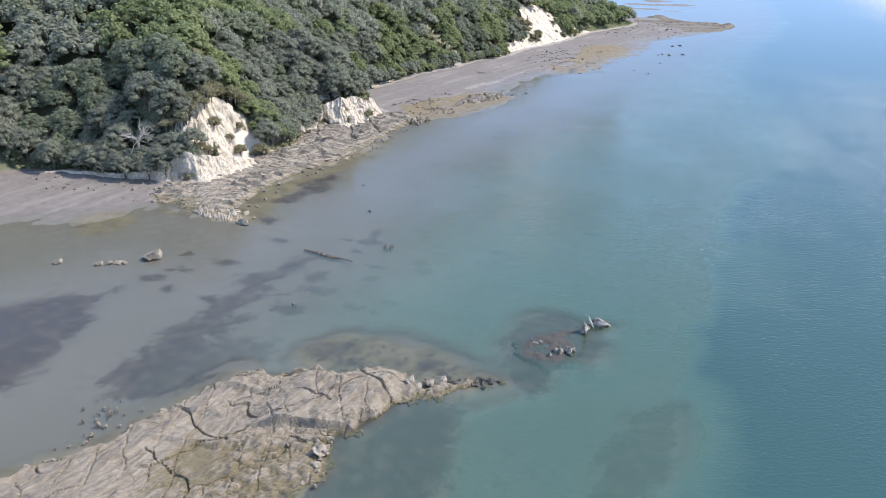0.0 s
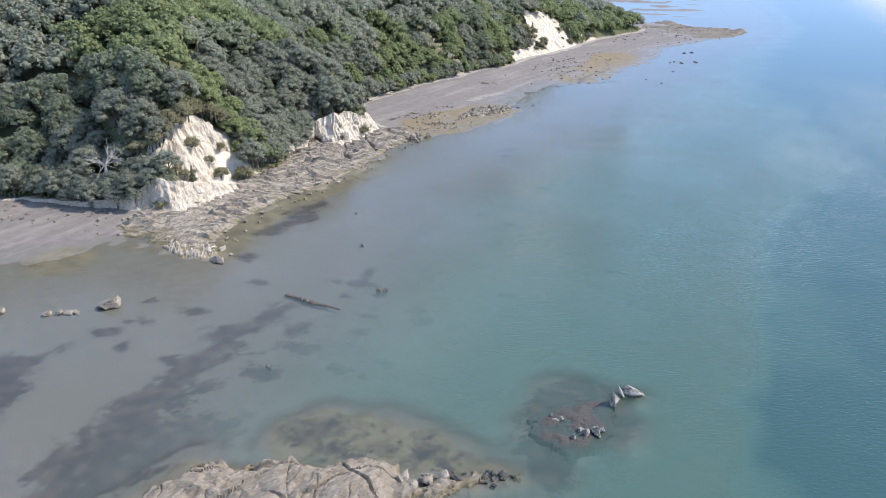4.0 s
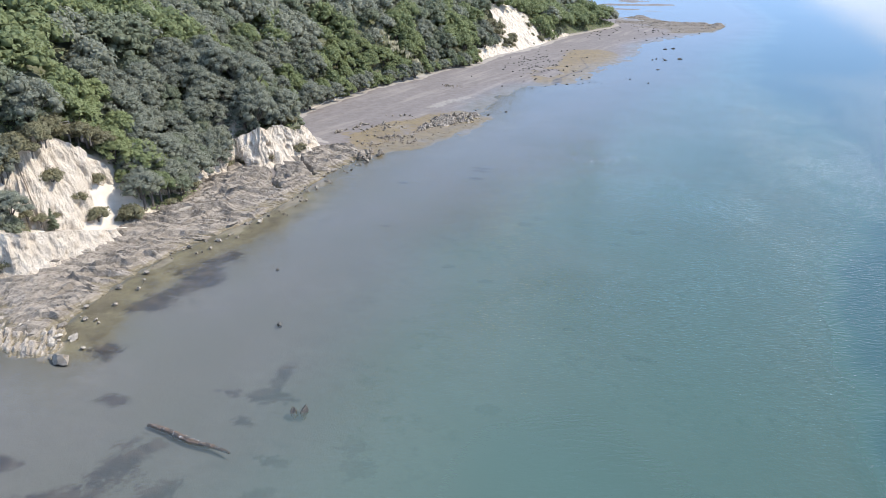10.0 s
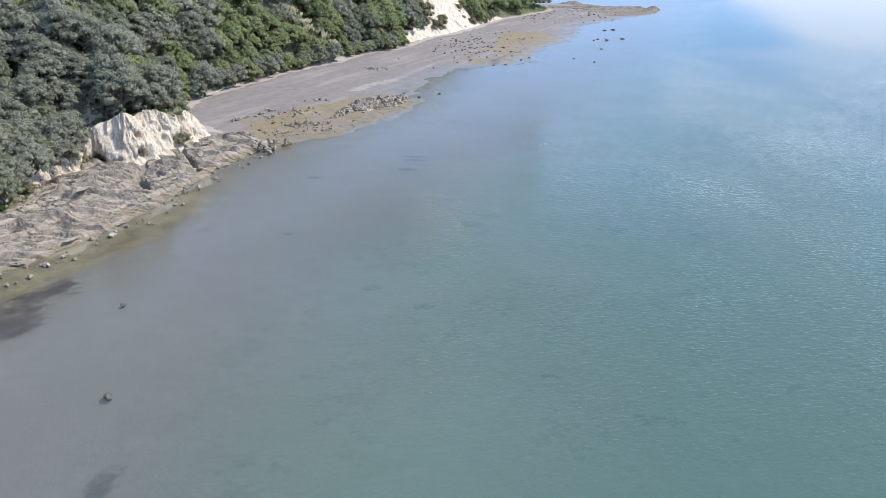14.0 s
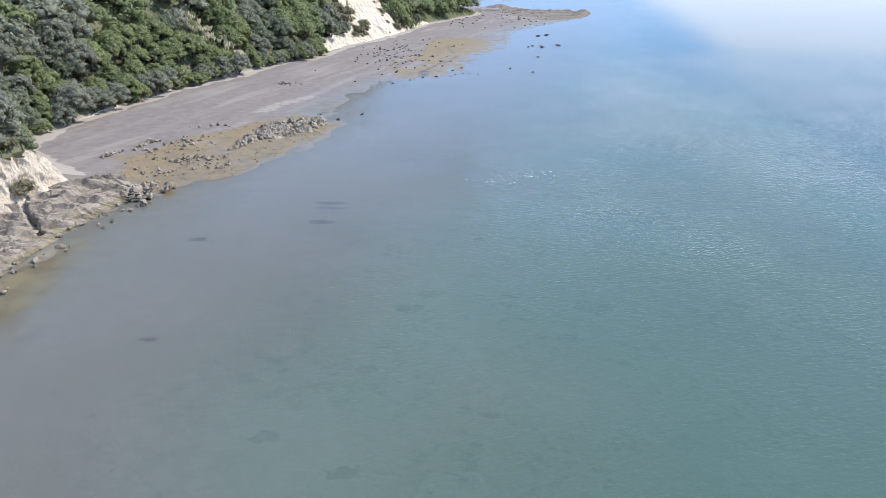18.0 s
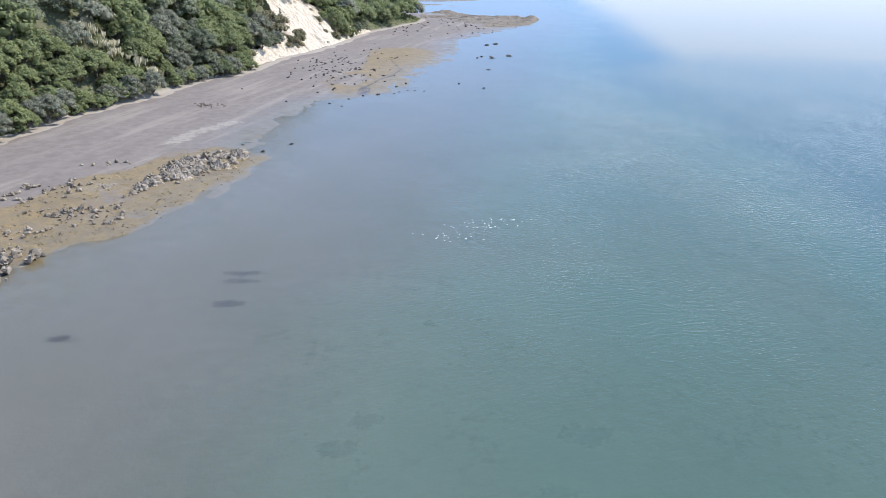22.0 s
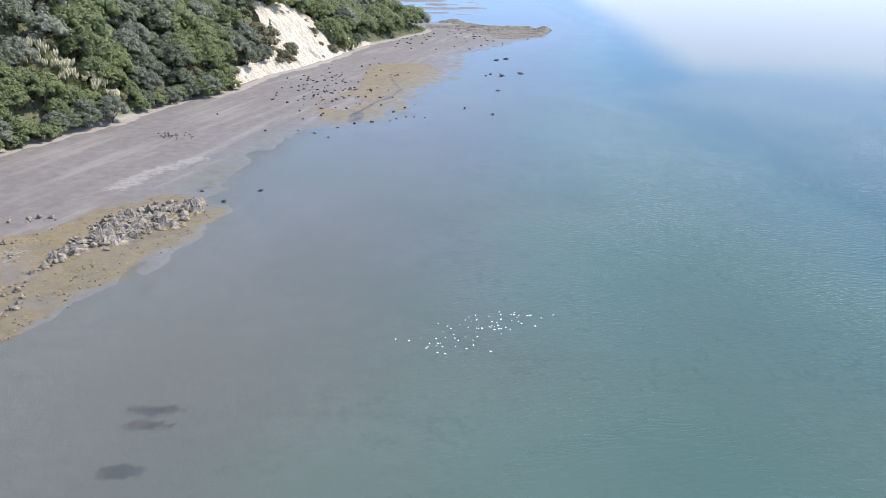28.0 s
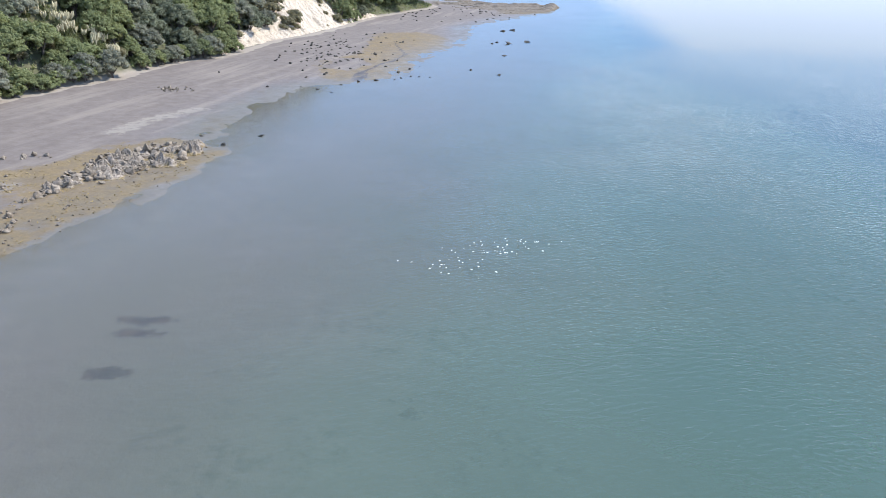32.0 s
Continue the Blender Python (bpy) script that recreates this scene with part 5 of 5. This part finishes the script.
# the long ridge of broken rock on the tidal flat
xs, ys = [p[0] for p in RIDGE], [p[1] for p in RIDGE]
n = 0
while n < 150:
    x, y = rng.uniform(min(xs), max(xs)), rng.uniform(min(ys), max(ys))
    s = float(signed(RIDGE, np.array([x]), np.array([y]))[0])
    if s > -0.8:
        rock(GREY_ROCKS, x, y, rng.uniform(0.7, 2.1) * (0.7 + 0.12 * min(3, max(0, s))), "angular grey boulder in the broken rock ridge", "boulders of the ridge", lift=0.15)
        n += 1
for x, y, w, c in ((-58.5, 73, 3.2, 26), (-63, 88, 2.6, 16), (-55.5, 76, 2.0, 16), (-61, 102, 1.6, 5), (-65, 99, 1.8, 6), (-66.5, 84, 3.2, 16), (-52, 72, 2.6, 14), (-60.5, 66, 2.0, 12)):
    for i in range(c):
        rock(GREY_ROCKS, x + rng.normal(0, w), y + rng.normal(0, w * 0.6), rng.uniform(0.35, 1.2), "scattered grey rock on weedy tidal flat", "rocks on the tidal flat")
for i in range(130):
    x, y = rng.uniform(-68, -37), rng.uniform(58, 106)
    if signed(ALGAE_NEAR, np.array([x]), np.array([y]))[0] > -1:
        rock(GREY_ROCKS, x, y, 0.18 + 0.5 * rng.uniform() ** 2, "scattered grey rock on weedy tidal flat", "rocks on the tidal flat")
for i in range(26):
    q = rng.uniform()
    rock(GREY_ROCKS, -74 + 4.5 * q + rng.normal(0, 0.4), 71.5 + 15 * q + rng.normal(0, 0.6), rng.uniform(0.4, 1.3), "brown rock in a low line across the mud flat", "rocks on the tidal flat")
for i in range(90):
    x, y = rng.uniform(-128, -90), -35.5 - 11 * rng.uniform() ** 1.5
    rock(GREY_ROCKS, x, y, 0.25 + 0.8 * rng.uniform() ** 2, "brown stone on the muddy cove shore", "stones of the cove")
for i in range(34):
    rock(GREY_ROCKS, -61 + rng.normal(0, 2.2), 156 + rng.normal(0, 1.1), rng.uniform(0.35, 0.9), "small grey stone in a heap on the mud flat", "heaped stones")
for i in range(170):
    x, y = -32 + rng.normal(0, 10), 222 + rng.normal(0, 26)
    if signed(WATERLINE, np.array([x]), np.array([y]))[0] > -2 and signed(BASE, np.array([x]), np.array([y]))[0] < -4:
        rock(DARK_ROCKS, x, y, rng.uniform(0.3, 1.1), "small dark rock lying on the far mud flat", "dark rocks on the flat")
for i in range(170):
    x, y = rng.uniform(-30, 66), rng.uniform(330, 470)
    if signed(WATERLINE, np.array([x]), np.array([y]))[0] > 0 and signed(BASE, np.array([x]), np.array([y]))[0] < -2:
        rock(DARK_ROCKS, x, y, rng.uniform(0.4, 1.4), "dark rock at the root of the reef", "dark rocks on the flat")
for x, y, s, st in ((23.6, 302, 2.0, 1.5), (27.8, 306, 1.8, 1.6), (22.6, 259.4, 2.6, 1.9), (29.9, 264.7, 2.0, 1.9), (18.6, 227, 1.5, 1.6), (18.5, 262, 1.5, 1), (16.5, 258, 1.2, 1), (6.9, 197, 1.0, 1),
                    (-32.2, 119, 1.0, 1.2), (-36.8, 112.6, 1.2, 1.2), (-26.2, 160.3, 0.8, 1), (-25.4, 170.2, 0.9, 1), (-13, 178.8, 0.7, 1), (-11.5, 181.5, 0.7, 1), (-9.1, 184.2, 0.7, 1), (-7, 184.3, 0.7, 1), (-4.1, 183.4, 0.7, 1),
                    (-42.2, 118, 0.9, 1), (14.3, 189, 1.0, 2.2), (-54.5, 58.5, 1.3, 1.3)):
    rock(DARK_ROCKS, x, y, s * 0.85, "dark wet rock standing in the shallows", "rocks in the shallows", z=-0.1, stretch=min(st, 1.5), turn=0.1)
# pale rocks in the cove and at the point
for x, y, s, st in ((-67.3, -70.0, 3.0, 1.7), (-60.9, -48.6, 2.3, 1.1), (-83.2, -77.6, 1.7, 1.4), (-75.2, -75.6, 1.5, 1.2), (-73.6, -74.6, 1.6, 1.1), (-72.2, -74.2, 1.4, 1.2), (-71.2, -73.6, 1.2, 1.2)):
    rock(PALE_ROCKS, x, y, s, "pale shell-crusted rock standing in shallow water", "pale rocks in the shallows", z=-0.1, stretch=st, turn=0.2, lift=0.2)
for i in range(9):
    x, y = -67 + rng.normal(0, 3.2), -45.6 + rng.normal(0, 1.7)
    rock(WHITE_ROCKS, x, y, rng.uniform(0.6, 2.0), "pale jagged rock heaped at the point", "rocks of the point", z=0.1)
for i in range(26):
    x, y = -39.6 + rng.normal(0, 1.6), -114.6 + rng.normal(0, 2.6)
    if signed(PLATFORM, np.array([x]), np.array([y]))[0] < -0.6:
        rock(GREY_ROCKS, x, y, rng.uniform(0.25, 0.7), "small loose stone beside the rock platform", "loose stones", z=-0.05, lift=0.2)
for i in range(120):
    x, y = -14.5 + rng.normal(0, 4.0), -111 + rng.normal(0, 3.4)
    if signed(PLATFORM, np.array([x]), np.array([y]))[0] > -0.8:
        rock(GREY_ROCKS, x, y, rng.uniform(0.4, 1.5), "broken tan rock below the platform ledge", "broken rocks of the platform", z=0.05)
for x, y, s in ((-10.2, -111, 2.2), (-19, -110.5, 2.4), (-20.2, -111.2, 1.6), (-18, -109.6, 1.8), (-5.5, -95.6, 2.4), (-3.6, -94.6, 1.8), (-4.8, -94.4, 2.0), (-11.5, -107.6, 1.4), (-24, -111.5, 1.0), (-7.2, -94.8, 2.2), (-2.4, -93.2, 1.9), (-0.6, -92.4, 1.5), (-9.5, -100.6, 1.9), (-8.6, -98.8, 1.6)):
    rock(GREY_ROCKS, x, y, s, "large tan boulder on the rock platform", "large boulders of the platform", z=0.25)
for i in range(110):
    q = rng.uniform(0, 1)
    y = -40 + 96 * q
    x = float(np.interp(y, [-48, -33, -14, 7, 38, 52, 60], [-64, -68, -67, -61, -60, -58, -56])) - rng.uniform(-1.2, 1) * 3.0
    rock(PALE_ROCKS, x, y, 0.3 + 0.9 * rng.uniform() ** 3, "loose grey stone along the edge of the shelf", "stones along the shelf", z=0.1)
n = 0
while n < 60:
    y = rng.uniform(-44, 56)
    x = float(np.interp(y, [-44, -33, -14, 7, 38, 56], [-66, -69, -68, -63, -61, -60])) - 15 * rng.uniform() ** 1.2
    if signed(SHELF, np.array([x]), np.array([y]))[0] > 0.5:
        z = float(shelf_height(np.array([x]), np.array([y]), 1)[0])
        rock(SLABS, x, y, rng.uniform(0.5, 1.7), "tilted slab of layered rock on the shelf", "slabs of the shelf", z=max(0.1, z), stretch=rng.uniform(1.6, 3.4), turn=1.45 + rng.normal(0, 0.3), lift=0.05)
        n += 1
for i in range(26):
    x, y = -59.5 + rng.normal(0, 2.2), 54 + rng.normal(0, 3.0)
    rock(GREY_ROCKS, x, y, rng.uniform(0.7, 2.2), "brown block broken off the shelf end", "blocks at the shelf end", z=0.35)
for x, y, s in ((-37.9, -31.7, 0.8), (-32.2, -77.6, 0.8), (-25.5, -49.9, 1.2), (-26.6, -50.3, 1.0), (-0.5, -68, 0.7), (-47, -15, 0.6)):
    rock(DARK_ROCKS, x, y, s, "dark rock breaking the water", "rocks in the shallows", z=-0.05, stretch=1.4)

for i in range(26):
    q = rng.uniform()
    rock(DARK_ROCKS, -1 + 8.5 * q, -92.4 + 3.6 * q + rng.normal(0, 0.5), rng.uniform(0.5, 1.3), "dark weedy rock at the low end of the platform", "broken rocks of the platform", z=-0.1)

# ---- wreck of an old mooring ----
CRUST = [boulder_mesh(i + 61, CONCRETE, 0.8, 0.95) for i in range(3)]


def block(x, y, z, sx, sy, sz, turn, label):
    ob = new("concrete_block", CRUST[int(rng.integers(3))])
    ob.matrix_basis = Matrix.Translation((x, y, z)) @ Matrix.Rotation(turn, 4, "Z") @ Matrix.Diagonal((sx, sy, sz, 1))
    return tagged(ob, label, "concrete block", "ruined mooring blocks")


block(16.5, -71.6, 0.7, 1.1, 1.7, 3.0, 0.25, "upright broken concrete block crusted with shells")
block(18.4, -68.4, 0.4, 3.2, 1.3, 2.0, -0.15, "fallen concrete block crusted with white shells")
block(14.9, -78.2, 0.3, 1.6, 1.6, 2.1, 0.3, "fallen concrete block crusted with white shells")
block(13.2, -78.7, 0.15, 1.3, 1.1, 1.1, 1.0, "fallen concrete block crusted with white shells")
block(9.6, -77.4, 0.05, 1.5, 0.6, 0.7, 0.4, "low remnant of concrete crusted with shells")
for x, y, s in ((13.9, -78.9, 1.2), (15.6, -77.7, 1.0), (15.3, -78.9, 0.8), (12.4, -80.2, 0.9), (19.6, -68.1, 1.1), (17.2, -68.6, 1.0), (16.9, -70.4, 0.9), (10.4, -77.0, 0.8), (9.0, -76.6, 0.6)):
    block(x, y, 0.1 + 0.15 * s, s, s * 0.8, s * 1.3, x, "small shell-crusted lump of broken concrete")
ob = new("leaning_pole", mesh_of("leaning_pole", *tube([(17.7, -68.6, -0.6), (17.2, -70.4, 1.6), (16.85, -72.0, 3.4)], [0.13, 0.12, 0.10], 8), POLE))
tagged(ob, "bleached leaning pole at the ruined mooring", "pole")

# ---- driftwood log ----
steps_along = np.linspace(0, 1, 44)
pts = [(-41.5 + 11.6 * q, -56.8 - 2.0 * q + 0.15 * math.sin(q * 9), -0.12) for q in steps_along]
rad = [(0.12 + 0.30 * math.sin(math.pi * min(1, 0.15 + 0.8 * q)) ** 1.5) * (1 + 0.35 * float(fbm(np.array([q * 26]), np.array([0.5]), 97)[0])) for q in steps_along]
v, f = tube(pts, rad, 9)
v = v + 0.09 * np.stack([fbm(v[:, 0] * 2.2, v[:, 1] * 2.2 + 3 * v[:, 2], 98 + i) for i in range(3)], -1)
log = new("driftwood_log", mesh_of("driftwood_log", v, f, DRIFT))
tagged(log, "long log awash, crusted with pale shells and brown growth", "log")


# ---- weed, growing on rock and sea floor ----
def weed_bed(name, polys, n, size, material, label, level, seed):
    r = np.random.default_rng(seed)
    c = []
    for poly in polys:
        xs, ys = [p[0] for p in poly], [p[1] for p in poly]
        x, y = r.uniform(min(xs) - 1, max(xs) + 1, n), r.uniform(min(ys) - 1, max(ys) + 1, n)
        ok = (signed(poly, x, y) + 1.6 * fbm(x / 4, y / 4, 31) > 0.2) & (fbm(x / 1.3, y / 1.3, 33) > 0.06)
        c.append(np.stack([x[ok], y[ok]], -1))
    c = np.concatenate(c)
    z = np.maximum(lay(c[:, 0], c[:, 1])[0], level) if level is not None else lay(c[:, 0], c[:, 1])[0]
    p = np.column_stack([c, z + r.uniform(0.02, 0.10, len(c))])
    v, f = quads(p, np.tile([0, 0, 1.0], (len(p), 1)), size, 0.35, r)
    return tagged(new(name, mesh_of(name, v, f, material)), label, "seaweed", kind="stuff")


weed_bed("rockweed", [ALGAE_NEAR], 12000, 0.13, OCHRE, "ochre rockweed over the tidal flat", 0.02, 4)

# ---- froth where the water is stirred ----
r = np.random.default_rng(12)
p = np.concatenate([np.column_stack([r.normal(a, 2.4, 24), r.normal(b, 1.4, 24), np.full(24, 0.03)]) for a, b in ((4.5, 70), (8, 71.5), (0.5, 66))])
k = Nodes("froth")
FROTH = k.principled((0.75, 0.77, 0.78), 0.6)
v, f = quads(p, np.tile([0, 0, 1.0], (len(p), 1)), 0.14, 0.15, r)
tagged(new("froth", mesh_of("froth", v, f, FROTH)), "thin white froth on the stirred water", "foam", kind="stuff")
